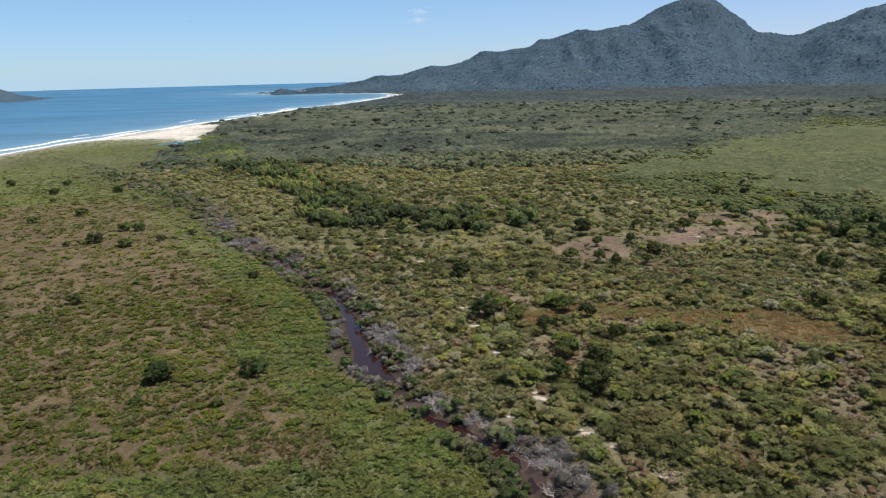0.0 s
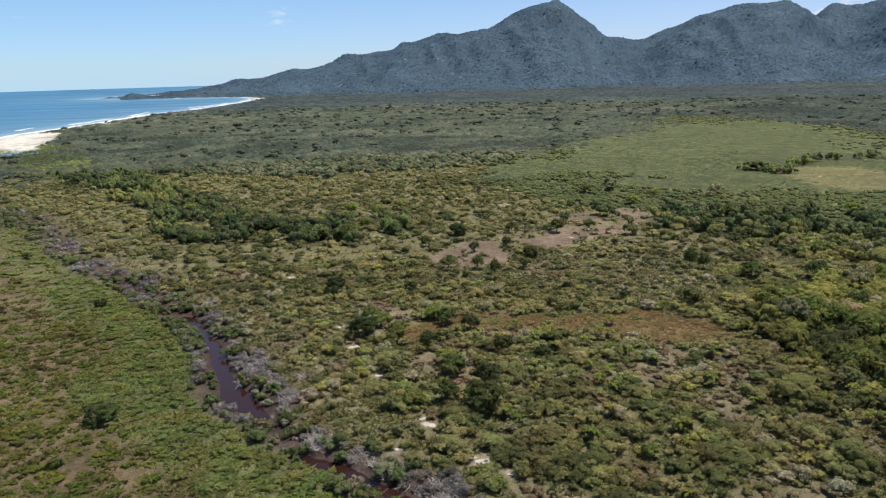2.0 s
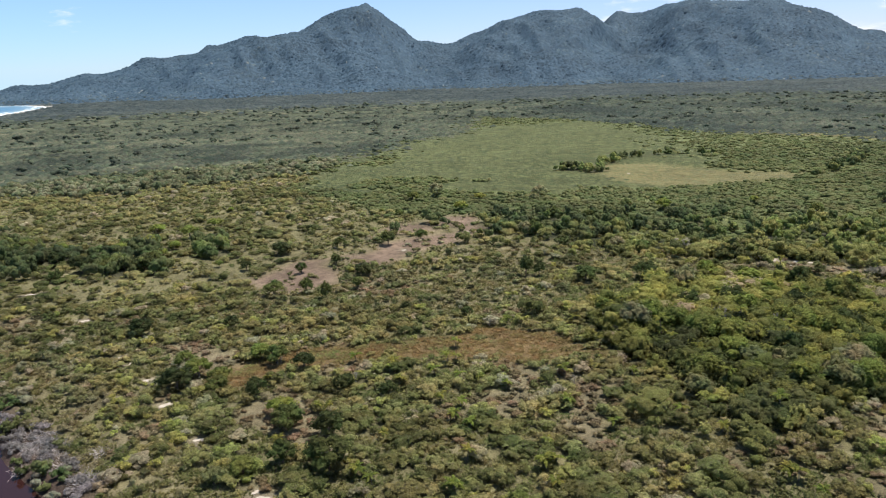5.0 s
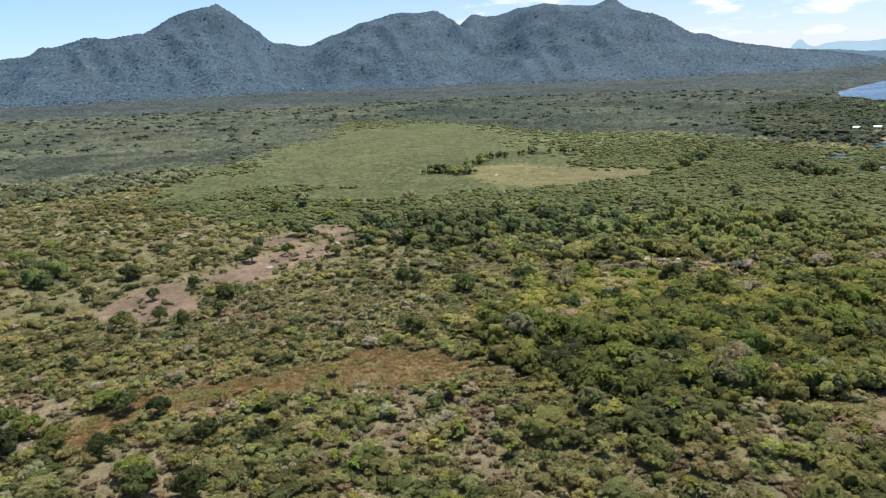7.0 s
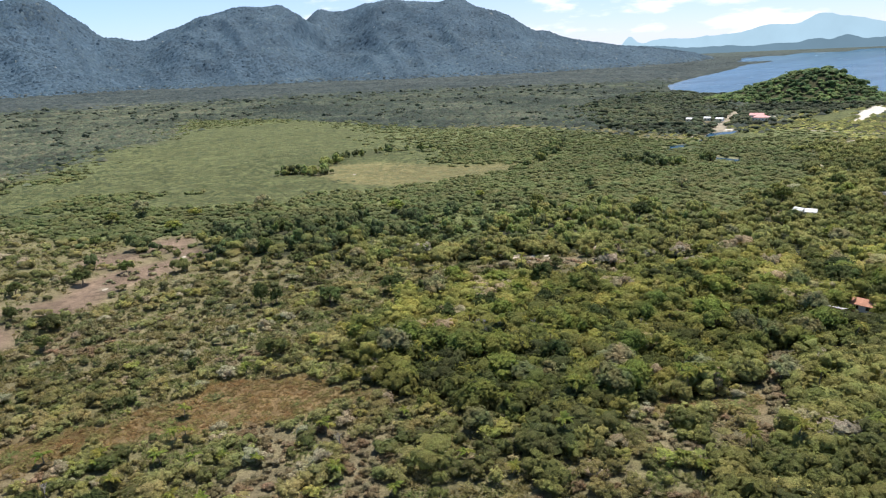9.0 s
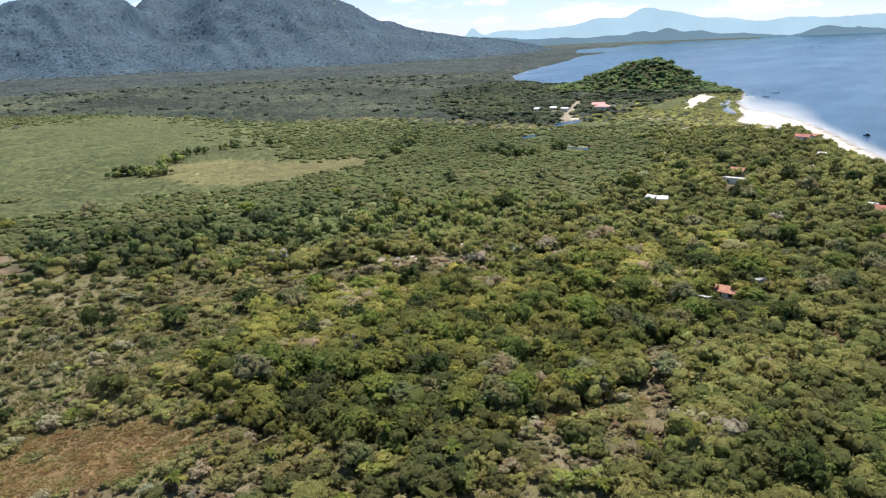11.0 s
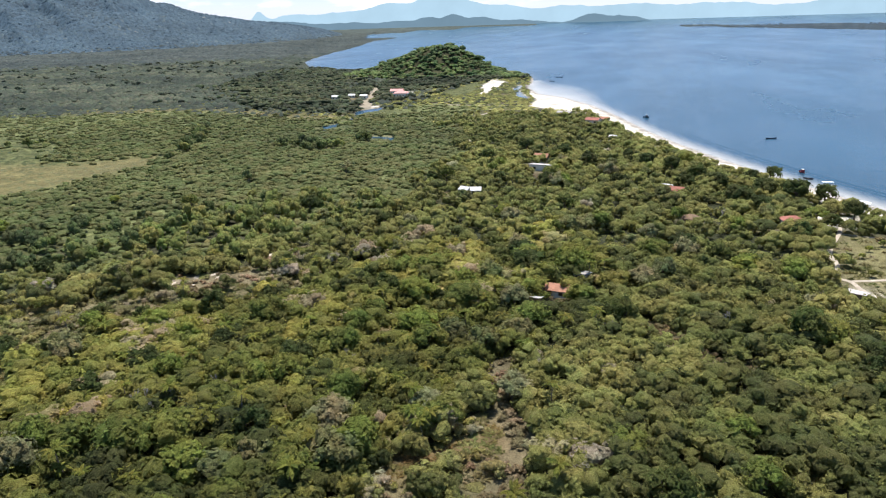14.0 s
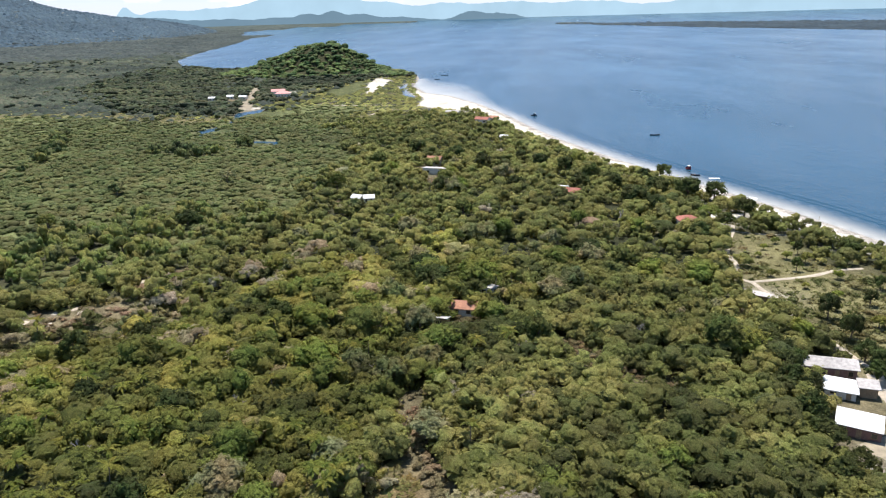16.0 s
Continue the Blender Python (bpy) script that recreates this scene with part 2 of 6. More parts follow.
def lift(x, y):
    """The far country stands a little higher, so that its horizon lies as deep as the true one."""
    r = np.minimum(np.hypot(x, y), 4900)
    return 55.0 * (np.maximum(0, r - 2500) / 2400) ** 2


SEA_SHORE = [(-560, -400), (-530, 400), (-511, 829), (-500, 1000), (-472, 1248), (-440, 1520), (-405, 1785), (-385, 2040), (-315, 2225), (-245, 2750),
             (-185, 3150), (-290, 3380), (-394, 3435), (-640, 3500), (-913, 3600), (-1010, 3680), (-900, 3800), (-600, 3990), (-350, 4500), (-300, 4900)]
SEA_AREA = SEA_SHORE + [(-300, 6000), (-6000, 6000), (-6000, -400)]
BAY_NEAR = [(-300, -330), (0, -190), (200, -85), (310, -29), (350, -13), (411, 18), (454, 39), (518, 65), (565, 81), (639, 102), (717, 128), (791, 162),
            (822, 190), (905, 214), (955, 218), (1000, 222), (1060, 235), (1140, 260), (1190, 330), (1200, 430), (1230, 560), (1330, 690), (1560, 810), (1837, 894), (2133, 966), (2486, 1054),
            (3101, 1210), (3345, 1180), (3380, 1230), (3300, 1330), (3746, 1458), (4109, 1279), (4450, 950), (4637, 640)]
BAY_FAR = [(4900, 400), (4880, -400), (4700, -1300), (4300, -2300), (3053, -2000), (3263, -1521), (3538, -1150), (3722, -859), (3892, -547), (4010, -280), (4050, -54), (3830, -205), (3545, -422), (3200, -640), (2867, -830), (2454, -1020), (1900, -1500), (1500, -2600)]
BAY_AREA = BAY_NEAR + BAY_FAR + [(-300, -2600)]
CREEK_LINE = [(-338, 930), (-318, 800), (-275, 660), (-228, 540), (-173, 475), (-131, 404), (-115, 361), (-92, 323), (-74, 300), (-55, 264), (-43, 248), (-37, 234), (-31, 217), (-27, 198),
              (-23, 184), (-17, 172), (-11, 160), (-6, 149), (1, 142), (7, 136), (12, 130), (14, 123), (17, 116), (26, 98), (30, 70), (42, 30), (46, -20)]
LAGOON = [(-352, 930), (-318, 885), (-300, 892), (-330, 990), (-346, 1010)]
TIDAL_LINE = [(925, 226), (880, 224), (835, 214), (795, 204), (765, 196), (735, 200), (728, 238), (733, 290), (700, 322), (662, 330), (640, 325), (600, 317), (575, 320), (554, 320), (541, 294), (524, 271), (520, 250), (500, 246)]
SAND_SPIT = [(-500, 1010), (-404, 1001), (-344, 975), (-338, 990), (-366, 1159), (-405, 1312), (-460, 1330)]
FOREST_EDGE = [(-330, 1010), (-310, 910), (-211, 694), (-140, 575), (-86, 477), (-59, 400), (-26, 372), (0, 361), (26, 372)]
SHORE_THICKET = [(-115, 366), (-163, 467), (-230, 539), (-353, 703), (-435, 783)]
CLEARING = [(128, 376), (178, 374), (160, 336), (138, 326), (112, 311), (85, 298), (62, 284), (44, 298), (66, 322), (98, 329), (116, 345)]
ORANGE_GRASS = [(10, 222), (50, 226), (66, 222), (82, 221), (97, 213), (109, 200), (121, 180), (118, 173), (104, 187), (89, 196), (77, 198), (64, 203), (45, 210), (18, 212)]
OPEN_MEADOW = [(303, 430), (318, 480), (345, 497), (375, 490), (400, 466), (412, 415), (434, 372), (405, 352), (358, 364), (325, 388)]
YELLOW_PLAIN = [(127, 545), (178, 647), (240, 714), (382, 826), (490, 976), (591, 896), (607, 800), (585, 658), (555, 593), (436, 586), (330, 523), (300, 470), (290, 420), (316, 379), (340, 345), (280, 385), (213, 448), (162, 476)]
GREEN_PLAIN = [(115, 510), (182, 662), (254, 739), (420, 887), (586, 1159), (661, 894), (614, 651), (667, 508), (642, 435), (594, 360), (630, 332), (690, 312), (722, 280), (722, 215), (700, 196), (660, 228), (581, 229), (545, 194), (462, 186), (388, 207), (351, 189), (289, 196), (260, 222), (241, 246), (208, 280), (169, 352), (143, 409)]
SMOOTH_PLAIN = [(189, 549), (233, 485), (290, 414), (332, 370), (372, 366), (420, 431), (501, 520), (520, 606), (677, 888), (459, 917), (286, 775)]
EAST_WOOD = [(133, 213), (177, 235), (207, 210), (246, 166), (295, 126), (306, 116), (220, 98), (187, 117), (143, 144), (120, 157), (117, 183)]
DARK_WOOD = [(128, 208), (167, 222), (189, 205), (229, 188), (287, 150), (300, 110), (240, 90), (204, 105), (150, 138), (126, 165)]
SANDY_SCRUB = [(62, 330), (150, 330), (165, 285), (225, 232), (255, 215), (220, 190), (160, 220), (110, 225), (60, 240), (40, 270)]
FIELD = [(318, 16), (321, 2), (302, 0), (284, 2), (277, -9), (240, -18), (190, -30), (160, 0), (160, 24), (200, 14), (229, 19), (245, 27), (268, 31), (290, 27)]
MEADOW = [(700, 205), (672, 186), (640, 152), (584, 165), (575, 206), (650, 232)]
PATHS = [([(337, 14), (326, 16), (319, 18), (305, 24), (293, 26), (282, 27), (270, 30), (267, 27), (257, 25), (247, 24), (238, 23), (226, 20), (214, 17)], 1.5),
         ([(267, 28), (268, 22), (271, 13), (276, 2), (280, -9)], 1.6), ([(319, 18), (316, 8), (314, -2)], 0.7), ([(212, 18), (200, 19), (190, 20)], 3.0),
         ([(904, 398), (830, 380), (767, 361), (691, 336)], 6.0), ([(186, 30), (176, 24), (168, 22)], 4.0), ([(680, 214), (665, 210), (640, 214)], 1.6), ([(716, 262), (713, 236), (709, 205)], 2.2)]
SAND_SPOTS = [(231, 227, 3.2), (240, 216, 2.4), (236, 220, 2.0), (262, 208, 2.8), (271, 205, 2.4), (227, 220, 2.0), (229, 224, 3.0), (229, 217, 2.2), (115, 321, 2.0), (155, 339, 2.4), (340, 447, 2.6), (237, 213, 2.2), (-30, 330, 2.6), (-11, 286, 2.2), (-1, 244, 1.6), (5, 223, 2.4), (8, 206, 2.6), (13, 184, 2.0), (21, 155, 2.6), (29, 138, 2.4), (13, 146, 1.5), (27, 140, 1.6), (2, 234, 1.4), (1, 238, 1.2), (20, 158, 1.4), (33, 132, 1.5), (40, 121, 2.0)]
DEAD_BANKS = [(-12, 190, 8), (-18, 200, 6), (-7, 176, 5), (-58, 300, 9), (-48, 282, 6), (17, 129, 6), (22, 122, 7), (6, 143, 4), (-2, 153, 3), (-38, 258, 4), (-66, 292, 6), (-92, 330, 9), (-118, 374, 9), (-84, 316, 7)]
YARDS = [(336, 15, 8), (256, 29, 5), (208, 26, 7), (360, 1, 5), (201, 27, 5), (181.5, 31, 6.5), (185, 27, 4), (177, 29, 5), (430, 134, 4), (700, 334, 8), (244, 112, 3), (840, 344, 10)]
PALE_STRIP = [(219, 86), (212, 76), (206, 69), (200, 62)]
DRY_STRIP = [(194, 112), (178, 110), (164, 109), (151, 108), (142, 118)]
GLADES = [(228, 216, 8), (238, 209, 6), (256, 203, 7), (218, 206, 5), (268, 200, 5), (233, 228, 2.6), (240, 216, 3.2), (261, 206, 2.4), (233, 105, 6.5), (353, 158, 5), (354, 164, 4), (428, 138, 9), (407, 134, 8), (320, 33, 5), (320, 67, 4), (366, 71, 4), (372, 75, 4), (588, 120, 6), (594, 112, 5), (509, 101, 5), (250, 100, 3), (228, 112, 3),
          (782, 330, 14), (755, 396, 8), (770, 384, 8), (766, 369, 8), (635, 145, 6), (204, 27, 6), (181, 30, 6), (175, 29, 6), (182, 36, 3), (248, 29, 4), (196, 22, 4)]
ROOFS = [(241.5, 107.5, 3.9), (255, 102, 3.0), (233, 113, 3.0), (327, 32, 4.6), (325, 67, 4), (372, 70, 4), (378, 74, 3.4), (442, 138, 5), (419.5, 135, 7), (360, 162, 3.6), (359.5, 157, 3.6), (800, 336, 12), (828, 350, 9), (768, 398, 7), (784, 386, 6), (780, 371, 7),
         (595, 120, 6.5), (603, 112, 4.5), (516, 102, 4), (643, 146, 7), (188.7, 30.8, 7.2), (183, 32, 6), (178, 31, 4), (212, 27.3, 8), (206, 27, 6), (203, 28.3, 6), (202.6, 23.2, 5), (198, 27, 5), (195, 24, 4), (252, 29.5, 4), (360, 0.5, 4)]
BEACH = [(298, -14), (305, -13), (327, -4), (358, 7), (429, 43), (479, 67), (529, 85), (579, 102), (645, 130), (680, 158), (706, 184), (764, 184), (819, 202), (884, 205), (912, 212), (930, 200), (900, 100), (600, 40), (300, -80)]
VILLAGE_WOOD = [(650, 345), (690, 440), (880, 600), (1260, 720), (1215, 520), (1200, 430), (1000, 224), (985, 280), (930, 300), (800, 310), (745, 318)]
LAWN = [(800, 300), (930, 296), (985, 280), (915, 276), (850, 260), (790, 268)]
HEAD_SAND = [(805, 254), (819, 247), (941, 247), (965, 254), (990, 274), (917, 272), (850, 256)]
HILL = (1075, 355)


def shore_height(x, y):
    """Signed distances to the shores: of the sea, the bay, and the creeks' banks."""
    ds = away(x, y, SEA_SHORE) * np.where(inside(x, y, SEA_AREA), -1, 1)
    db = np.minimum(away(x, y, BAY_NEAR), away(x, y, BAY_FAR)) * np.where(inside(x, y, BAY_AREA), -1, 1)
    wide = 1.3 + 1.3 * value_noise(x, y, 14, 3) + 1.6 * np.exp(-((y - 182) / 11) ** 2)
    wide = wide + 1.5 * np.exp(-((x - 2) ** 2 + (y - 144) ** 2) / 40)
    pinch = np.where(y > 250, 1.6, 0.0) + np.where((y > 150) & (y < 168), 3.4, 0.0) + np.where(y < 128, 0.4, 0.0)
    dc = away(x, y, CREEK_LINE) - np.maximum(wide - pinch, 0.0)
    dc = np.minimum(dc, np.where(inside(x, y, LAGOON), -8.0, 1e3))
    pools = np.where(x > 775, 4.0, 1.0)
    for tx, ty, tw, tr in ((674, 325, 10.0, 16), (574, 320, 8.0, 11), (520, 264, 4.5, 16)):
        pools = pools + tw * np.exp(-((x - tx) ** 2 + (y - ty) ** 2) / tr ** 2)
    dt = away(x, y, TIDAL_LINE) - pools * (0.8 + 0.4 * value_noise(x, y, 30, 2))
    return ds, db, dc, dt


def hill_height(x, y):
    u, v = x - HILL[0], y - HILL[1]
    across = v / np.where(v < 0, 53.0, 100.0)
    return 42 * np.exp(-(u / 58) ** 2 - across ** 2) + 5 * np.exp(-((x - 1012) / 45) ** 2 - ((y - 247) / 25) ** 2)


def ground_height(x, y):
    ds, db, dc, dt = shore_height(x, y)
    z = 0.5 + 0.8 * value_noise(x, y, 60, 1) + 0.3 * value_noise(x, y, 12, 4)
    z = np.minimum(z, np.clip(ds * 0.03, -2, 9))
    z = np.minimum(z, np.clip(db * 0.05, -2, 9))
    z = np.minimum(z, np.clip(dc * 0.35, -1.0, 9))
    z = np.minimum(z, np.clip(dt * 0.3, -1.0, 9))
    return z + np.where(db > 0, hill_height(x, y), 0) + lift(x, y)


MARSH, FRINGE, BANK, SCRUB, FOREST, DRY, GRASS, PLAIN, YELLOW, WOOD, COASTAL, FAR, OPEN, HILLSIDE, BARE, SANDY, BED, DRYGAP, TRACK, SPOT, DEADBANK, EAST, SHORE, DISTANT, SEDGE, VILLAGE = range(26)


def creek_side(x, y):
    """Positive on the marsh's side of the creek."""
    px, py = np.array(CREEK_LINE[::-1], float).T
    return np.interp(y, py, px) - x


def cover(x, y, fray=0.0):
    """The kind of plant cover at each place; fray: how far the kinds run into one another."""
    r = np.random.RandomState(3)
    jx = x + 46 * (value_noise(x, y, 62, 3) - 0.5) + 14 * (value_noise(x, y, 18, 5) - 0.5) + 6 * (value_noise(x, y, 6, 6) - 0.5)
    jy = y + 46 * (value_noise(x, y, 62, 4) - 0.5) + 14 * (value_noise(x, y, 18, 6) - 0.5) + 6 * (value_noise(x, y, 6, 5) - 0.5)
    jx, jy = jx + fray * r.normal(size=np.shape(x)), jy + fray * r.normal(size=np.shape(x))
    jx = jx + 130 * (value_noise(x, y, 190, 2) - 0.5) * np.clip((y - 400) / 300, 0, 1)
    jy = jy + 130 * (value_noise(x, y, 190, 7) - 0.5) * np.clip((y - 400) / 300, 0, 1)
    wx, wy = x + 12 * (value_noise(x, y, 15, 5) - 0.5), y + 12 * (value_noise(x, y, 15, 6) - 0.5)
    vx, vy = x + 0.3 * fray * r.normal(size=np.shape(x)) + 24 * (value_noise(x, y, 55, 3) - 0.5), y + 0.3 * fray * r.normal(size=np.shape(x)) + 24 * (value_noise(x, y, 55, 4) - 0.5)
    ds, db, dc, dt = shore_height(x, y)
    k = np.full(np.shape(x), SCRUB)
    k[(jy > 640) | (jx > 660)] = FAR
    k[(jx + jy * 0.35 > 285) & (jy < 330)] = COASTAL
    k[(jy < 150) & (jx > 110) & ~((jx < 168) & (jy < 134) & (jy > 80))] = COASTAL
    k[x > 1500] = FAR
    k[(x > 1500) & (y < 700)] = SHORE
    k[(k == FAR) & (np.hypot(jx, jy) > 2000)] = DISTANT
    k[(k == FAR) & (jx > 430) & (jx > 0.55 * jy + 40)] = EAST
    k[inside(jx, jy, SANDY_SCRUB) & (rough_noise(x, y, 24, 1) > 0.4)] = SANDY
    bankside = -creek_side(wx, wy)
    k[(bankside > 0) & (bankside < 16 + 22 * value_noise(x, y, 30, 6)) & (y > 150) & (y < 440) & (rough_noise(x, y, 20, 2) > 0.36)] = SANDY
    edge = away(wx, wy, FOREST_EDGE)
    k[(edge < 10 + 34 * value_noise(x, y, 45, 5)) & (rough_noise(x, y, 18, 5) > 0.42)] = FOREST
    k[inside(vx, vy, GREEN_PLAIN)] = PLAIN
    k[inside(vx + 44 * (value_noise(x, y, 26, 6) - 0.5), vy + 44 * (value_noise(x, y, 26, 2) - 0.5), YELLOW_PLAIN) & (rough_noise(x, y, 60, 6) > 0.36)] = YELLOW
    k[(k == PLAIN) & inside(jx * 0.5 + vx * 0.5, jy * 0.5 + vy * 0.5, SMOOTH_PLAIN)] = YELLOW
    k[inside(vx, vy, OPEN_MEADOW)] = SEDGE
    k[away(wx, wy, [(417, 356), (427, 361), (468, 375), (543, 408)]) < 4.5 * (value_noise(x, y, 15, 2) - 0.2)] = FOREST
    for tx, ty, tr in ((475, 307, 9), (480, 296, 7), (473, 276, 9), (466, 284, 6), (500, 262, 6)):
        k[np.hypot(wx - tx, wy - ty) < tr] = FOREST
    k[away(wx, wy, [(314, 494), (324, 486), (332, 475)]) < 5 + 7 * value_noise(x, y, 20, 1)] = FOREST
    k[away(wx, wy, [(352, 500), (400, 520), (440, 528), (470, 490)]) < 8 * (value_noise(x, y, 12, 1) - 0.12)] = FOREST
    k[(away(jx, jy, [(165, 345), (221, 306), (257, 276), (286, 253), (336, 215)]) < 13) & (rough_noise(x, y, 22, 3) > 0.42)] = FOREST
    k[inside(jx, jy, DARK_WOOD) | inside(vx, vy, EAST_WOOD)] = WOOD
    gap = rough_noise(x, y, 38, 1)
    k[(k == COASTAL) & (gap > 0.82) & (y < 220)] = SANDY
    k[(k == COASTAL) & (gap < 0.24) & (y > 100)] = SCRUB
    k[(away(wx, wy, [(152, 122), (166, 112), (190, 108)]) < 2.4)] = GRASS
    k[inside(jx, jy, MEADOW) & (gap > 0.45)] = OPEN
    k[inside(wx, wy, CLEARING) & (rough_noise(x, y, 16, 4) > 0.36)] = DRY
    k[inside(wx, wy, ORANGE_GRASS) & (rough_noise(x, y, 14, 2) > 0.3)] = GRASS
    k[inside(wx, wy, FIELD)] = OPEN
    side = creek_side(wx, wy)
    k[(side > 0) & (y < 1010)] = MARSH
    k[(side > 0) & (side < 24 + 14 * value_noise(x, y, 40, 2)) & (y < 620)] = FRINGE
    k[(side > 0) & ((wy > 480 + 0.35 * (x + 200)) | (wy < 122)) & (y < 1010)] = FRINGE
    k[(away(wx, wy, SHORE_THICKET) < 5 + 14 * value_noise(x, y, 30, 4)) & (side > -5)] = BANK
    k[(dc < 6.5) & (y < 560)] = BANK
    k[(k == BANK) & (rough_noise(x, y, 11, 3) > 0.66)] = DEADBANK
    k[(side > 1.5) & (dc < 7) & (y > 136) & (y < 152)] = FRINGE
    for sx, sy, sr in DEAD_BANKS:
        k[(np.hypot(wx - sx, wy - sy) < sr) & (dc < 9)] = DEADBANK
    k[(k == SCRUB) & (rough_noise(x, y, 17, 7) > 0.69) & (y < 300)] = DRYGAP
    k[inside(vx, vy, VILLAGE_WOOD) & (rough_noise(x, y, 50, 3) > 0.3)] = VILLAGE
    k[hill_height(x, y) > 3.5] = HILLSIDE
    k[inside(wx, wy, LAWN)] = YELLOW
    for tx, ty, tr in ((655, 313, 22), (560, 312, 15), (508, 258, 11)):
        k[np.hypot(wx - tx, wy - ty) < tr] = YELLOW
    bare = (ds < np.where(y < 960, 20, 16)) | (x < 1300) & (db < np.where(x < 298, 8 + 8 * value_noise(x, y, 25, 3), 2)) | inside(x, y, BEACH) | inside(x, y, HEAD_SAND) | (dt < 0.2) | inside(x, y, SAND_SPIT)
    bare &= ~((hill_height(x, y) > 3.5) & (db > 5))
    bare |= (ds < np.where(y < 960, 18, 14)) | (db < 1)
    for sx, sy, sr in SAND_SPOTS:
        k[np.hypot((x - sx), (y - sy)) < sr] = SPOT
    for yx, yy, r in YARDS:
        bare |= np.hypot(x - yx, y - yy) < r
    for line, w in PATHS:
        k[away(x, y, line) < w * 0.8 + 0.6] = TRACK
    k[bare] = BARE
    for yx, yy, r in GLADES:
        k[np.hypot(wx - yx, wy - yy) < r] = DRYGAP
    k[(away(wx, wy, PALE_STRIP) < 2.6 + 3.0 * value_noise(x, y, 7, 3)) & (k != BARE)] = DRYGAP
    k[(away(wx, wy, DRY_STRIP) < 2.2 + 3.4 * value_noise(x, y, 9, 2)) & (k != BARE)] = DRYGAP
    for yx, yy, r in ROOFS:
        k[np.hypot(x - yx, y - yy) < r] = TRACK
    k[(dc < 0.3) & (y < 880)] = BED
    return k


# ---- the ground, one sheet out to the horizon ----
# COASTAL and WOOD floors: leaf litter, its colour deepened for shade between crowns
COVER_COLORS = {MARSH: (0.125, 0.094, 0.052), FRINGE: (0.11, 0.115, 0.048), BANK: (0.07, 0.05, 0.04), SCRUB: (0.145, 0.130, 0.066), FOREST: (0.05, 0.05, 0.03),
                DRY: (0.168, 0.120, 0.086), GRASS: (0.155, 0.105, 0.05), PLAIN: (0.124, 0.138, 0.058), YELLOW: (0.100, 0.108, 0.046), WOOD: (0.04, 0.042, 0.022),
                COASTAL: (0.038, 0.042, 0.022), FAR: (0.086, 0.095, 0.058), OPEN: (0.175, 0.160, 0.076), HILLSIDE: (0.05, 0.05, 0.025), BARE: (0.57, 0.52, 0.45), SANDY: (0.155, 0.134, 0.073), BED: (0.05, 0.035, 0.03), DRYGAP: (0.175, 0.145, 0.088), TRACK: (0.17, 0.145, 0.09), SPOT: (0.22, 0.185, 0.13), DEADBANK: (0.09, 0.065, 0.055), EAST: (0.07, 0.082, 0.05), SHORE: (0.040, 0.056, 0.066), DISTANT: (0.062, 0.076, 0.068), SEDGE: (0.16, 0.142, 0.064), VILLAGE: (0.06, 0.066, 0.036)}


def sheet(name, X, Y, Z, mats, smooth=True):
    """A grid mesh from arrays of places."""
    ny, nx = X.shape
    me = bpy.data.meshes.new(name)
    idx = np.arange(nx * ny).reshape(ny, nx)
    q = np.stack([idx[:-1, :-1], idx[:-1, 1:], idx[1:, 1:], idx[1:, :-1]], -1).reshape(-1, 4)
    raw_mesh(me, np.stack([X, Y, Z], -1).reshape(-1, 3), q)
    me.polygons.foreach_set("use_smooth", np.full(len(q), smooth))
    me.materials.append(mats)
    return new(name, me)


def raw_mesh(me, verts, faces):
    n, k = faces.shape
    me.vertices.add(len(verts))
    me.vertices.foreach_set("co", np.ascontiguousarray(verts, np.float32).ravel())
    me.loops.add(n * k)
    me.loops.foreach_set("vertex_index", faces.astype(np.int32).ravel())
    me.polygons.add(n)
    me.polygons.foreach_set("loop_start", np.arange(0, n * k, k, dtype=np.int32))
    me.update(calc_edges=True)


def stepped(lo, hi, bands, grow=1.09):
    """Grid lines: bands of (upper end, step), then growing steps out to both ends."""
    out = [bands[0][0]]
    for end, step in bands[1:]:
        while out[-1] < end:
            out.append(out[-1] + step)
    s = 7.0
    while out[-1] < hi:
        s *= grow
        out.append(min(out[-1] + s, hi))
    s = 5.0
    while out[0] > lo:
        s *= grow
        out.insert(0, max(out[0] - s, lo))
    return np.array(out)


gx = stepped(-4900, 4900, [(-100, 0), (330, 2.5), (920, 6.0)])
gy = stepped(-2600, 4900, [(-45, 0), (90, 5.0), (345, 2.5), (500, 5.0)])
GX, GY = np.meshgrid(gx, gy)
ground = sheet("ground", GX, GY, ground_height(GX, GY), GROUND)
kind = cover(GX.ravel(), GY.ravel())
# SHORE and DISTANT soils hold a bluish haze tint in their colour
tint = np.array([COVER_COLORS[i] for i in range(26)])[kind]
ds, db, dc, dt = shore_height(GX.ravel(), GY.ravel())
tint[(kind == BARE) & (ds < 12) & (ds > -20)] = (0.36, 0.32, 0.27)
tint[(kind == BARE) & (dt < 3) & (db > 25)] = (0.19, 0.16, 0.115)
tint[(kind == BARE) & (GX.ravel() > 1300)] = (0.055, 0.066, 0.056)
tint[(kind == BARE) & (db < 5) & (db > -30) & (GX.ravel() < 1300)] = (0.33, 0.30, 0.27)
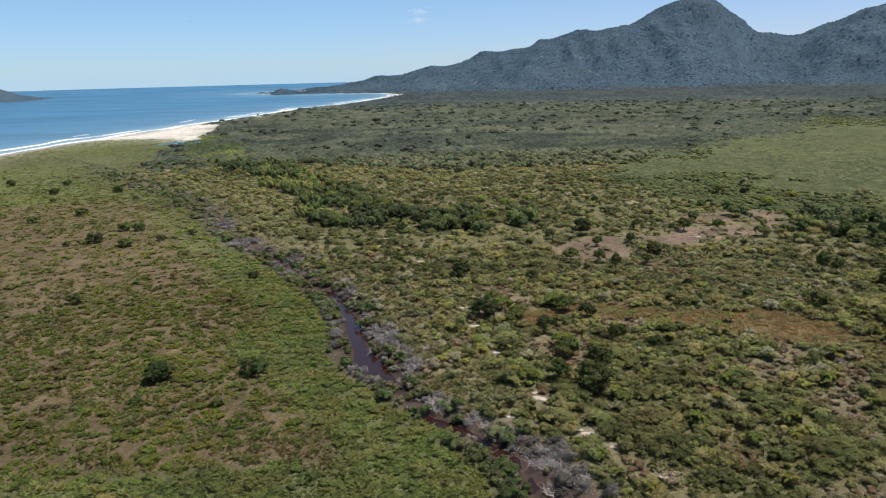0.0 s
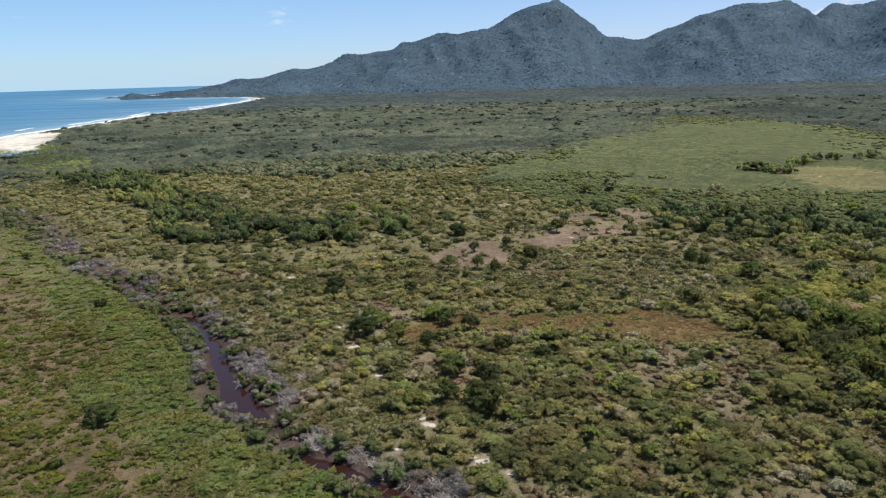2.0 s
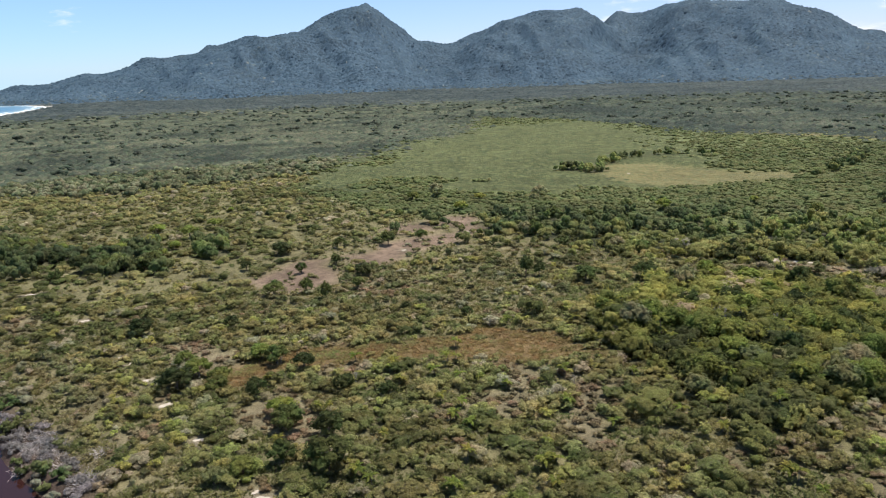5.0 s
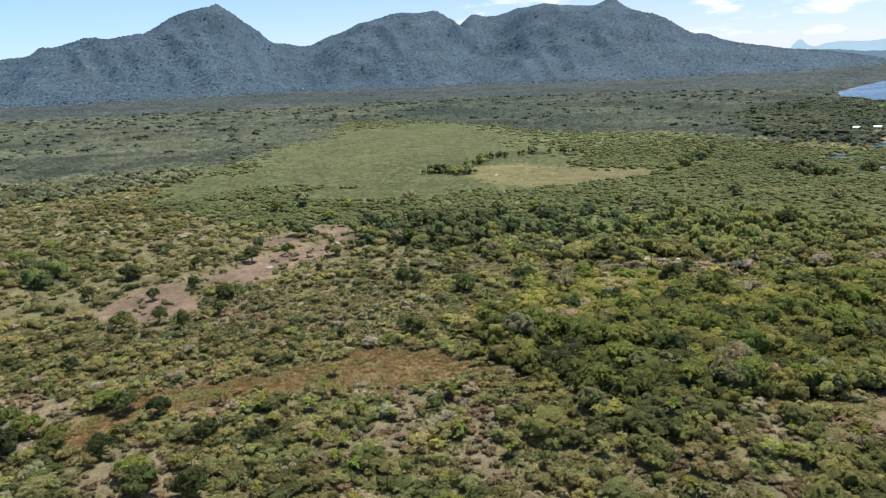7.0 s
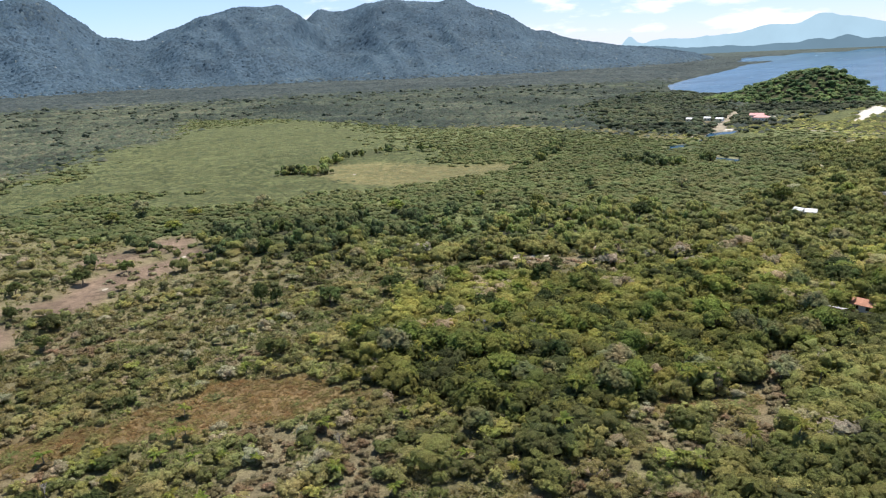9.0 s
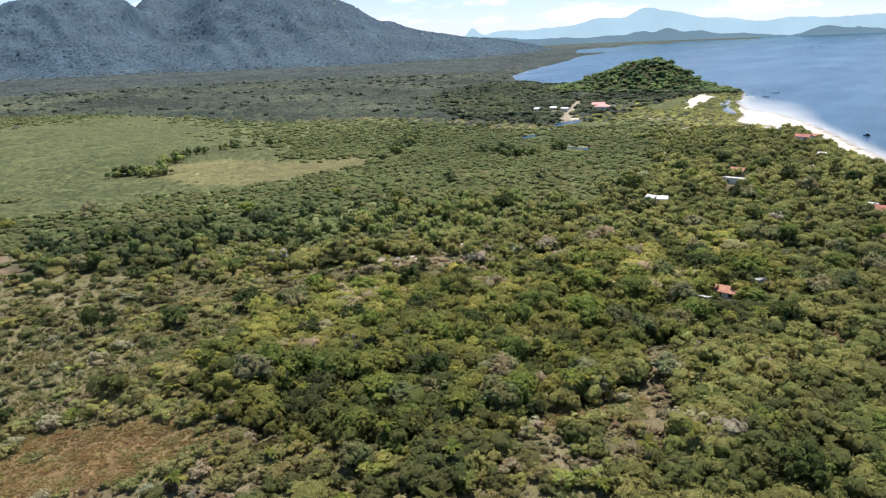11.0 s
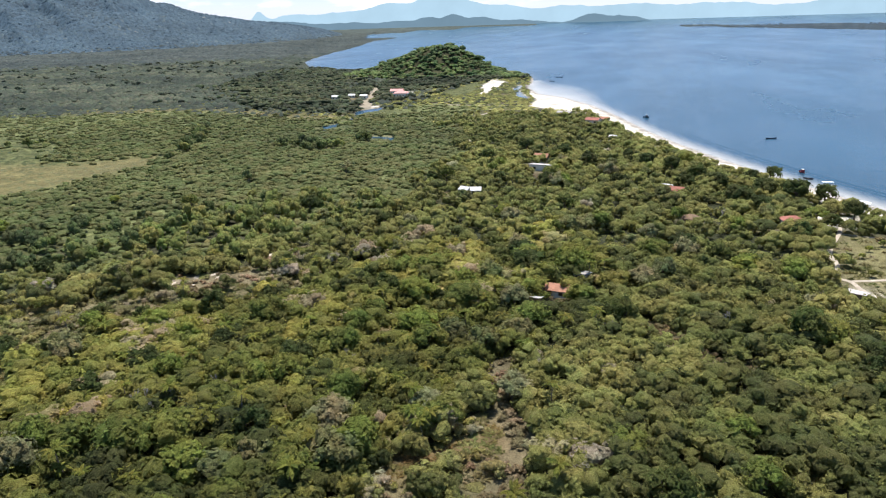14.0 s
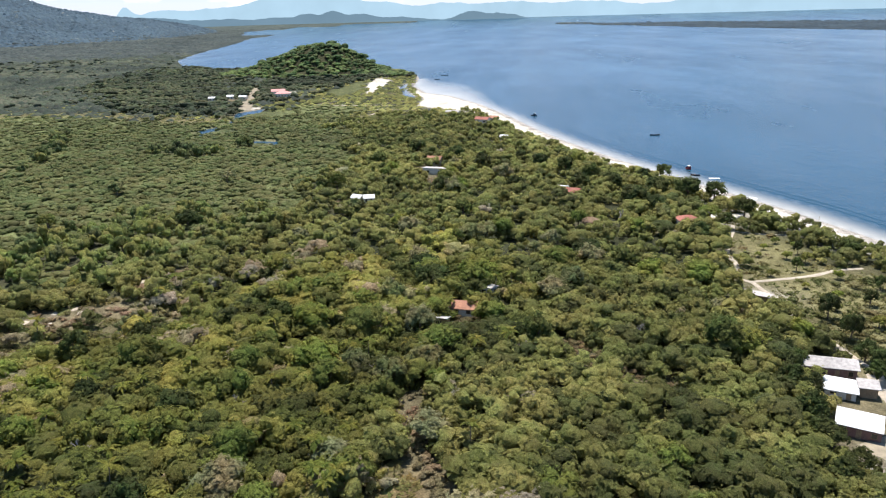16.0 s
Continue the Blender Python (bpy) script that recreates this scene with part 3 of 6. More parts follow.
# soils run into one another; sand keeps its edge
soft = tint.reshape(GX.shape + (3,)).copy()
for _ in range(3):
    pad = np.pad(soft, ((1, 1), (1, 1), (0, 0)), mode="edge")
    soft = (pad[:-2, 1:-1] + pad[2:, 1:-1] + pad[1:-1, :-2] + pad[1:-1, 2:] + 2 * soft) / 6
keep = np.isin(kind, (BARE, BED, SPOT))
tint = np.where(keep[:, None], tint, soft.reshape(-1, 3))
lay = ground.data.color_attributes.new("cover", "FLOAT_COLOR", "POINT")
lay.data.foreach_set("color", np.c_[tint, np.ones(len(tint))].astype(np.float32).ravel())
tagged(ground, "sandy ground under coastal scrub, marsh and forest", "ground", kind="structure")

# ---- waters ----


def water_sheet(name, b0, b1, nb, radii, mat, shallow, label):
    """A sheet of water round the origin, between two bearings."""
    B, R = np.meshgrid(np.radians(np.linspace(b0, b1, nb)), radii)
    X, Y = R * np.sin(B), R * np.cos(B)
    ob = sheet(name, X, Y, lift(X, Y), mat)
    a = ob.data.attributes.new("shallow", "FLOAT", "POINT")
    a.data.foreach_set("value", shallow(X.ravel(), Y.ravel()).astype(np.float32))
    return tagged(ob, label, "water", kind="structure")


def sea_shallow(x, y):
    d = away(x, y, SEA_SHORE)
    return np.clip(1 - d / 120, 0, 1) ** 2 * 0.5 + np.clip(0.12 - d / 4000, 0, 1)


def bay_shallow(x, y):
    d = away(x, y, BAY_NEAR)
    spit = np.exp(-(((x - 850) / 110) ** 2 + ((y - 165) / 42) ** 2))
    flat = 13 + 75 * spit
    return np.clip(1.02 - d / flat, 0, 1) ** 1.3 * np.where(x < 1000, 1, 0.2)


sea = water_sheet("water_sea", -88, 2, 130, np.geomspace(380, 4900, 80), SEA, sea_shallow, "turquoise blue sea with light swell")
BAYR = np.concatenate([np.linspace(60, 500, 55), np.geomspace(508, 1100, 60), np.geomspace(1130, 4900, 25)])
bay = water_sheet("water_bay", 52, 168, 200, BAYR, BAY, bay_shallow, "deep blue bay with a pale sandy shallow edge")


def strip(name, line, width, z, mat, label, steps=4.0):
    """Water in a creek bed, wider than the bed so that the banks cut it."""
    pts = [Vector((*p, 0)) for p in line]
    bm = bmesh.new()
    prev = None
    for i, p in enumerate(pts):
        d = (pts[min(i + 1, len(pts) - 1)] - pts[max(i - 1, 0)]).normalized()
        n = Vector((-d.y, d.x, 0)) * width
        zz = z
        row = [bm.verts.new((p + n * s).to_tuple()[:2] + (zz,)) for s in (-1, 0, 1)]
        if prev:
            for a in (0, 1):
                bm.faces.new((prev[a], prev[a + 1], row[a + 1], row[a]))
        prev = row
    me = bpy.data.meshes.new(name)
    bm.to_mesh(me)
    bm.free()
    me.materials.append(mat)
    return tagged(new(name, me), label, "water", kind="structure")


strip("water_creek", CREEK_LINE[1:], 9.0, -0.06, CREEK, "dark reddish tannin-stained creek water")
strip("water_tidal_creek", TIDAL_LINE, 24.0, -0.05, TIDAL, "still grey tidal creek behind the beach")
strip("water_lagoon", [(-352, 915), (-336, 950), (-325, 1010)], 40.0, -0.04, TIDAL, "small blue lagoon behind a sand spit")


def foam_line(name, off0, off1, y0, y1, seed, gap):
    """Broken lines of white surf along the sea shore."""
    line = np.array([p for p in SEA_SHORE if p[1] > 300][:16], float)
    seg = np.r_[0, np.cumsum(np.hypot(*np.diff(line, axis=0).T))]
    s = np.arange(0, seg[-1], 9.0)
    px, py = np.interp(s, seg, line[:, 0]), np.interp(s, seg, line[:, 1])
    tx, ty = np.gradient(px), np.gradient(py)
    ln = np.hypot(tx, ty)
    nx, ny = -ty / ln, tx / ln
    mid = off0 + 9 * (value_noise(px, py, 70, seed) - 0.5) * 2
    half = (off1 - off0) / 2 * (0.35 + 1.3 * value_noise(px, py, 38, seed + 1))
    on = value_noise(px, py, 120, seed + 2) > gap
    bm = bmesh.new()
    prev = None
    for i in range(len(s)):
        if not on[i] or not (y0 < py[i] < y1):
            prev = None
            continue
        row = [bm.verts.new((px[i] + nx[i] * (mid[i] + k * half[i]), py[i] + ny[i] * (mid[i] + k * half[i]), float(lift(px[i], py[i])) + 0.35 + 0.25 * (k == 0))) for k in (-1, 0, 1)]
        if prev:
            for a in (0, 1):
                bm.faces.new((prev[a], prev[a + 1], row[a + 1], row[a]))
        prev = row
    me = bpy.data.meshes.new(name)
    bm.to_mesh(me)
    bm.free()
    me.materials.append(FOAM)
    return tagged(new(name, me), "white breaking surf along the sea beach", "surf", kind="stuff")


def path_ribbon(line, half, label, mat):
    """A trodden sandy way, a little proud of the ground, with wandering edges."""
    pts = np.array(line, float)
    seg = np.r_[0, np.cumsum(np.hypot(*np.diff(pts, axis=0).T))]
    s = np.arange(0, seg[-1] + 1.0, 1.5)
    px, py = np.interp(s, seg, pts[:, 0]), np.interp(s, seg, pts[:, 1])
    px, py = px + 1.2 * (value_noise(px, py, 9, 1) - 0.5), py + 1.2 * (value_noise(px, py, 9, 2) - 0.5)
    tx, ty = np.gradient(px), np.gradient(py)
    n = np.hypot(tx, ty) + 1e-6
    rows = []
    for k in (-1, -0.5, 0, 0.5, 1):
        w = half * (0.65 + 0.7 * value_noise(px + 50 * k, py, 4, 3))
        rows.append(np.stack([px - ty / n * k * w, py + tx / n * k * w], -1))
    R = np.array(rows)
    ob = sheet("path", R[..., 0], R[..., 1], ground_height(R[..., 0], R[..., 1]) + np.array([0.02, 0.13, 0.15, 0.13, 0.02])[:, None], mat)
    return tagged(ob, label, "path", kind="structure")


for line, w in PATHS:
    path_ribbon(line, w * (0.5 if w < 3.5 else 0.95), "trodden path of pale sand" if w < 3.5 else "broad packed earth road", SAND if w < 3.5 else DIRT)


def ripple(off, w):
    """A low wave running in along the bay beach."""
    line = np.array([(560, 79), (518, 65), (454, 39), (411, 18), (350, -13), (310, -29), (260, -55)], float)
    seg = np.r_[0, np.cumsum(np.hypot(*np.diff(line, axis=0).T))]
    s = np.arange(0, seg[-1], 4.0)
    px, py = np.interp(s, seg, line[:, 0]), np.interp(s, seg, line[:, 1])
    tx, ty = np.gradient(px), np.gradient(py)
    n = np.hypot(tx, ty)
    o = off + 2.0 * (value_noise(px, py, 60, 2) - 0.5)
    K = np.array([-1.0, -0.3, 0.3, 1.0])[:, None]
    h = w * (0.5 + 0.8 * value_noise(px, py, 25, 4))
    X, Y = px - ty / n * -1 * (o + K * h) * -1, py + tx / n * (o + K * h)
    Z = np.array([-0.02, 0.13, 0.16, -0.02])[:, None] + 0 * X
    ob = sheet("ripple", X, Y, Z, BAY)
    a = ob.data.attributes.new("shallow", "FLOAT", "POINT")
    a.data.foreach_set("value", np.zeros(X.size, np.float32))
    return tagged(ob, "low dark wave running along the bay beach", "wave", kind="stuff")


def sand_patch(x, y, r):
    """A scuffed patch of bare white sand with an uneven rim."""
    bm = bmesh.new()
    q = random.Random(int(x * 7 + y))
    n, turn, rows = 14, q.uniform(0, 3), []
    for f in (0.45, 0.8, 1.0):
        row = []
        for i in range(n):
            a = 6.2832 * i / n
            w = r * f * (0.75 + 0.3 * math.sin(2 * a + turn) + q.uniform(-0.16, 0.16)) * 0.8
            px, py = x + w * math.cos(a), y + w * math.sin(a)
            row.append(bm.verts.new((px, py, float(ground_height(np.array([px]), np.array([py]))[0]) + (0.12 if f < 1 else -0.02))))
        rows.append(row)
    bm.faces.new(rows[0])
    for lo, hi in zip(rows[:-1], rows[1:]):
        for i in range(n):
            j = (i + 1) % n
            bm.faces.new((lo[i], hi[i], hi[j], lo[j]))
    me = bpy.data.meshes.new("sand_patch")
    bm.to_mesh(me)
    bm.free()
    me.materials.append(SAND)
    return tagged(new("sand_patch", me), "bare patch of white sand along an overgrown track", "sand patch", kind="structure")


for x, y, r in SAND_SPOTS:
    sand_patch(x, y, r * 0.85)
ripple(17.0, 0.8)
ripple(21.0, 0.7)
foam_line("surf", 4, 18, 300, 3600, 1, 0.05)
foam_line("surf", 40, 50, 300, 3200, 3, 0.42)
foam_line("surf", 78, 84, 300, 2600, 5, 0.66)

# ---- mountains: rounded cones and spurs under forest ----
# bearing in degrees, distance, height over the plain, half width across and along the view, sharpness
PEAKS = [(-12.4, 3640, 44, 110, 130, 1.5), (-10.5, 3700, 18, 260, 140, 1.6), (-8.3, 3760, 34, 110, 150, 1.4), (-4.5, 3900, 95, 330, 300, 1.2), (-0.8, 3980, 135, 270, 350, 1.3),
         (3.4, 4020, 205, 300, 420, 1.35), (5.6, 4080, 195, 330, 420, 1.3), (7.6, 4080, 232, 230, 420, 1.5), (10.3, 4100, 298, 440, 560, 1.3), (14.5, 4200, 306, 420, 560, 1.3), (16.0, 4240, 335, 230, 480, 1.5), (17.2, 4280, 372, 330, 500, 1.4), (19.1, 4300, 452, 330, 520, 1.25),
         (21.2, 4290, 305, 300, 500, 1.3), (24.0, 4250, 245, 260, 520, 1.5), (27.0, 4270, 258, 300, 560, 1.6), (29.3, 4300, 318, 330, 560, 1.5), (32.2, 4320, 384, 380, 620, 1.8), (34.6, 4350, 362, 210, 560, 1.7), (37.8, 4440, 336, 190, 600, 1.6), (39.1, 4450, 340, 400, 640, 1.5), (41.2, 4470, 365, 330, 640, 1.5), (45.6, 4470, 352, 330, 640, 1.5), (43.2, 4480, 396, 380, 680, 1.4),
         (48.0, 4450, 416, 310, 700, 1.3), (49.8, 4420, 300, 340, 680, 1.4), (53.0, 4400, 212, 400, 600, 1.4), (57.5, 4380, 105, 480, 520, 1.5), (62.0, 4350, 70, 560, 450, 1.6), (66.5, 4300, 40, 500, 400, 1.6)]


def mountain_height(x, y):
    total = np.zeros(np.shape(x))
    for b, r, h, across, along, sharp in PEAKS:
        s, c = math.sin(radians(b)), math.cos(radians(b))
        u, v = x * c - y * s, x * s + y * c - r
        d = np.sqrt((u / across) ** 2 + (v / along) ** 2)
        total += (h * np.exp(-0.9 * d ** sharp)) ** 5.0
    z = total ** 0.2
    # gullies and spurs
    ridge = 1.1 - np.sqrt((2 * value_noise(x, y, 260, 1) - 1) ** 2 + 0.02)
    ridge2 = 1.1 - np.sqrt((2 * value_noise(x, y, 110, 4) - 1) ** 2 + 0.03)
    low = 1 - np.clip(z / 430, 0, 1)
    z = z * (1 - low * (0.45 * (1 - ridge) + 0.2 * (1 - ridge2))) + np.minimum(z, 60) * 0.08 * (rough_noise(x, y, 45, 2) - 0.5)
    # spurs that run down the near slopes into the plain
    b, d = np.degrees(np.arctan2(x, y)), np.hypot(x, y)
    crest = np.interp(b, [p[0] for p in sorted(PEAKS)], [p[1] for p in sorted(PEAKS)])
    near = np.clip((crest - 40 - d) / 420, 0, 1)
    u = b * 70 + 260 * (value_noise(x, y, 500, 5) - 0.5) + 90 * (value_noise(x, y, 170, 6) - 0.5)
    spur = 1.1 - np.sqrt((2 * value_noise(u, d * 0.3, 330, 1) - 1) ** 2 + 0.02)
    z = z * (1 + near * (0.95 * spur - 0.5)) + 75 * near * (1 - near) * spur * np.clip(z / 60, 0, 1)
    rib = 1.1 - np.sqrt((2 * value_noise(b * 70 + 0.25 * d, d * 0.45, 120, 3) - 1) ** 2 + 0.02)
    z = z + 34 * near * (rib - 0.5) * np.clip(z / 90, 0, 1)
    ease = np.clip((b + 14.6) / 2.2, 0, 1) * np.clip((70.5 - b) / 8.0, 0, 1)
    ease = ease * ease * (3 - 2 * ease)
    foot = np.clip((np.hypot(x, y) - 2950) / 650, 0, 1)
    z = z * ease * foot * foot * (3 - 2 * foot)
    z = z - 20 * np.clip(z / 160, 0, 1)
    return z - 20.0 * np.exp(-z / 70) + lift(x, y)


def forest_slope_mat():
    m, nt, p = node_mat("hazed_forest_slope", 0.9, 0.1)
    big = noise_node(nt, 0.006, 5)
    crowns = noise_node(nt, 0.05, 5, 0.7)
    # the blue of the hazy air is mixed into the forest colour
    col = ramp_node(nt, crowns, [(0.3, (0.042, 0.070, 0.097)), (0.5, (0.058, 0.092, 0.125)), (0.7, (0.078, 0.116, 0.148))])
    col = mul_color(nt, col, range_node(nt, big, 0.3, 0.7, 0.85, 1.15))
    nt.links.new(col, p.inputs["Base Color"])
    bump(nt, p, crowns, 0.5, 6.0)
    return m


B, R = np.meshgrid(np.radians(np.linspace(-15.5, 72, 600)), np.linspace(2900, 4850, 80))
MX, MY = R * np.sin(B), R * np.cos(B)
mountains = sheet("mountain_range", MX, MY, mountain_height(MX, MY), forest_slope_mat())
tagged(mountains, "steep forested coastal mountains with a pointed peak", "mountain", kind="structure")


def range_backdrop(name, r, tops, b0, b1, color, seed, label):
    """Ranges beyond the country, far behind all the rest: they glow, with haze painted into their colour."""
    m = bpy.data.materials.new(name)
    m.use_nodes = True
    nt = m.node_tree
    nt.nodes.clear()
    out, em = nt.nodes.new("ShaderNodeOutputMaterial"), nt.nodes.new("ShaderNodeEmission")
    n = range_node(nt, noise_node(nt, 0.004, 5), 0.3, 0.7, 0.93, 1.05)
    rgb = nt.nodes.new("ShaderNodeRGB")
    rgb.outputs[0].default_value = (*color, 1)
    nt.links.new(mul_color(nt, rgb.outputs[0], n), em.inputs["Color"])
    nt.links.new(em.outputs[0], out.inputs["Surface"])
    b = np.linspace(b0, b1, 400)
    e = np.zeros(len(b))
    for pb, pe, pw, ps in tops:
        e += ((pe + 0.4) * np.exp(-np.abs((b - pb) / (pw * 1.15)) ** ps)) ** 3
    e = e ** (1 / 3) * 0.92 - 0.4
    e += 0.26 * (rough_noise(b * 10, b * 0 + seed, 14, seed) - 0.5) + 0.06 * (value_noise(b * 10, b * 0 + seed, 2.5, seed) - 0.5)
    top = 75 + r * np.tan(np.radians(e))
    rad = np.radians(b)
    X = np.stack([r * np.sin(rad), (r + 60) * np.sin(rad)])
    Y = np.stack([r * np.cos(rad), (r + 60) * np.cos(rad)])
    Z = np.stack([np.full(len(b), -20.0), top])
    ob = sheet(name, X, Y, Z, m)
    return tagged(ob, label, "backdrop", kind="structure")


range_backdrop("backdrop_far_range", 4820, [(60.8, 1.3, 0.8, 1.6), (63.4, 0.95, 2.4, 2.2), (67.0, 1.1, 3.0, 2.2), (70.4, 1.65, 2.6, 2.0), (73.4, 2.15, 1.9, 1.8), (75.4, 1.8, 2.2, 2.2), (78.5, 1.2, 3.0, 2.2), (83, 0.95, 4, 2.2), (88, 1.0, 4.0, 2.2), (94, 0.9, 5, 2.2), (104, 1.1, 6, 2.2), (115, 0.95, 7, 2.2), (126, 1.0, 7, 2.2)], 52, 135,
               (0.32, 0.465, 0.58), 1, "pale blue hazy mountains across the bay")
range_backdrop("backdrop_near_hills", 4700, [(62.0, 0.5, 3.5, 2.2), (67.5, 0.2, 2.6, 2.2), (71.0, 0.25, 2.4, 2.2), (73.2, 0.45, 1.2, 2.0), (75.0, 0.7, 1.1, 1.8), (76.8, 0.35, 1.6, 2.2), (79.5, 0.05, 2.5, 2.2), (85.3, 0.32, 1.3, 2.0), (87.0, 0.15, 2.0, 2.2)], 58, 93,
               (0.125, 0.20, 0.265), 3, "hills on the far shore, tinted blue-green for haze")

# island out at sea
B, R = np.meshgrid(np.radians(np.linspace(-45, -27.6, 90)), np.linspace(3700, 4300, 14))
IX, IY = R * np.sin(B), R * np.cos(B)
iz = 105 * np.exp(-((np.degrees(B) + 34.0) / 3.4) ** 2) * np.exp(-((R - 4000) / 190) ** 2) * (0.8 + 0.4 * value_noise(IX, IY, 90, 2)) + 9 * (rough_noise(IX, IY, 40, 2) - 0.5) - 5
iz = iz + lift(IX, IY)
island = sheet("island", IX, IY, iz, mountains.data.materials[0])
tagged(island, "low wooded island on the sea horizon", "island", kind="structure")

# ---- plant cover ----


def ico_faces():
    """The faces of an icosahedron but for those that look down."""
    t = (1 + 5 ** 0.5) / 2
    v = np.array([(-1, t, 0), (1, t, 0), (-1, -t, 0), (1, -t, 0), (0, -1, t), (0, 1, t), (0, -1, -t), (0, 1, -t), (t, 0, -1), (t, 0, 1), (-t, 0, -1), (-t, 0, 1)])
    v /= np.linalg.norm(v, axis=1)[:, None]
    near = np.linalg.norm(v[:, None] - v[None], axis=2) < 1.1
    f = [(a, b, c) for a in range(12) for b in range(a) for c in range(b) if near[a, b] and near[b, c] and near[a, c]]
    return v, [(a, b, c) if np.dot(np.cross(v[b] - v[a], v[c] - v[a]), v[a]) > 0 else (a, c, b) for a, b, c in f]


ICO, ICO_FACES = ico_faces()


def crown_soup(n, seed, lumps, size, low=-0.1, ragged=0.2):
    """A crown of unit width and height: rounded boughs set over a dome, under n leaf clusters. Vertices and triangles."""
    r = np.random.RandomState(seed)
    up = low + (1 - low) * (np.arange(lumps) + 0.5) / lumps
    turn = np.arange(lumps) * 2.4 + r.uniform(0, 6.28) + r.uniform(-0.5, 0.5, lumps)
    ring = np.sqrt(np.maximum(0, 1 - up ** 2))
    way = np.c_[np.cos(turn) * ring, np.sin(turn) * ring, up]
    c = way * (0.31, 0.31, 0.29) * r.uniform(1 - 1.5 * ragged, 1 + ragged, (lumps, 1)) + (0, 0, 0.46)
    rad = r.uniform(0.8, 1.2, lumps) * (0.60 / lumps ** 0.5 if lumps > 1 else 0.46)
    verts, faces = [], []
    for k in range(lumps):
        q, _ = np.linalg.qr(r.normal(size=(3, 3)))
        if np.linalg.det(q) < 0:
            q[:, 0] *= -1
        v = (ICO @ q.T) * r.uniform(0.68, 1.28, (12, 1)) * rad[k] + c[k]
        for f in ICO_FACES:
            p = v[list(f)]
            nz = np.cross(p[1] - p[0], p[2] - p[0])
            nz /= np.linalg.norm(nz)
            if nz[2] > -0.5 and (lumps < 3 or nz @ way[k] > -0.4):
                faces.append([12 * k + i for i in f])
        verts.append(v)
    if n:
        i = r.randint(0, lumps, n)
        d = r.normal(size=(n, 3)) + way[i] * 0.9
        d /= np.linalg.norm(d, axis=1)[:, None]
        pos = c[i] + d * rad[i][:, None] * r.uniform(0.9, 1.4, n)[:, None]
        nrm = d + r.normal(size=(n, 3)) * 0.45 + (0, 0, 0.35)
        nrm /= np.linalg.norm(nrm, axis=1)[:, None]
        t = np.cross(nrm, r.normal(size=(n, 3)))
        t /= np.linalg.norm(t, axis=1)[:, None]
        b = np.cross(nrm, t)
        s = size * r.uniform(0.6, 1.35, n)[:, None]
        k = r.uniform(0.35, 0.75, n)[:, None]
        v = np.stack([pos - t * s * 0.8 - b * s * 0.4, pos + t * s * 0.8 - b * s * 0.4 * k, pos + t * s * (k - 0.5) + b * s * 0.9], 1)
        verts.append(v.reshape(-1, 3))
        faces += (12 * lumps + np.arange(3 * n).reshape(-1, 3)).tolist()
    verts = np.concatenate(verts)
    verts[:, 2] = np.maximum(verts[:, 2], 0.0)
    faces = np.array(faces)
    used, back = np.unique(faces, return_inverse=True)
    return verts[used], back.reshape(faces.shape)


def tuft_soup(n, seed):
    """A tussock of unit width and height: broad leaning blades."""
    r = np.random.RandomState(seed)
    a, d = r.uniform(0, 6.283, n), 0.5 * np.sqrt(r.rand(n))
    foot = np.c_[np.cos(a) * d, np.sin(a) * d, np.zeros(n)]
    b = a + r.normal(size=n) * 0.9
    out = np.c_[np.cos(b), np.sin(b), np.zeros(n)]
    side = np.c_[-np.sin(b), np.cos(b), np.zeros(n)] * r.uniform(0.1, 0.2, (n, 1))
    tip = foot + out * r.uniform(0.1, 0.42, (n, 1)) + np.c_[np.zeros(n), np.zeros(n), r.uniform(0.35, 1.0, n)]
    return np.stack([foot - side, foot + side, tip], 1).reshape(-1, 3), np.arange(3 * n).reshape(-1, 3)


def dome_soup(seed):
    """The farthest crowns: six-sided humps."""
    r = np.random.RandomState(seed)
    a = np.arange(6) * np.pi / 3 + r.uniform(-0.3, 0.3, 6)
    low = np.c_[np.cos(a) * 0.5, np.sin(a) * 0.5, np.full(6, 0.15)] * r.uniform(0.7, 1.2, (6, 1))
    top = np.array([[r.normal() * 0.15, r.normal() * 0.15, 0.7]])
    return np.concatenate([low, top]), np.array([(i, (i + 1) % 6, 6) for i in range(6)])


def slope_soup(seed):
    """A crown on a hillside: a hump whose rim reaches down below the slope."""
    v, f = dome_soup(seed)
    v = v.copy()
    v[:6, 2] = -0.35
    return v, f


SOUPS = {"near": [crown_soup(20, s, 4, 0.145, -0.1, 0.42) for s in range(12)], "canopy": [crown_soup(54, 90 + s, (7, 5, 8)[s % 3], 0.093, -0.1, 0.44) for s in range(14)],
         "mid": [crown_soup(4, 20 + s, 3, 0.15, -0.1, 0.4) for s in range(8)], "midcanopy": [crown_soup(10, 120 + s, 5, 0.11, -0.1, 0.42) for s in range(8)],
         "far": [crown_soup(3, 40 + s, 1, 0.22) for s in range(6)], "mound": [dome_soup(60 + s) for s in range(8)], "slope": [slope_soup(160 + s) for s in range(8)], "tuft": [tuft_soup(20, 70 + s) for s in range(8)], "midtuft": [tuft_soup(12, 80 + s) for s in range(6)]}
TALL = (WOOD, COASTAL, FOREST, HILLSIDE, PLAIN)


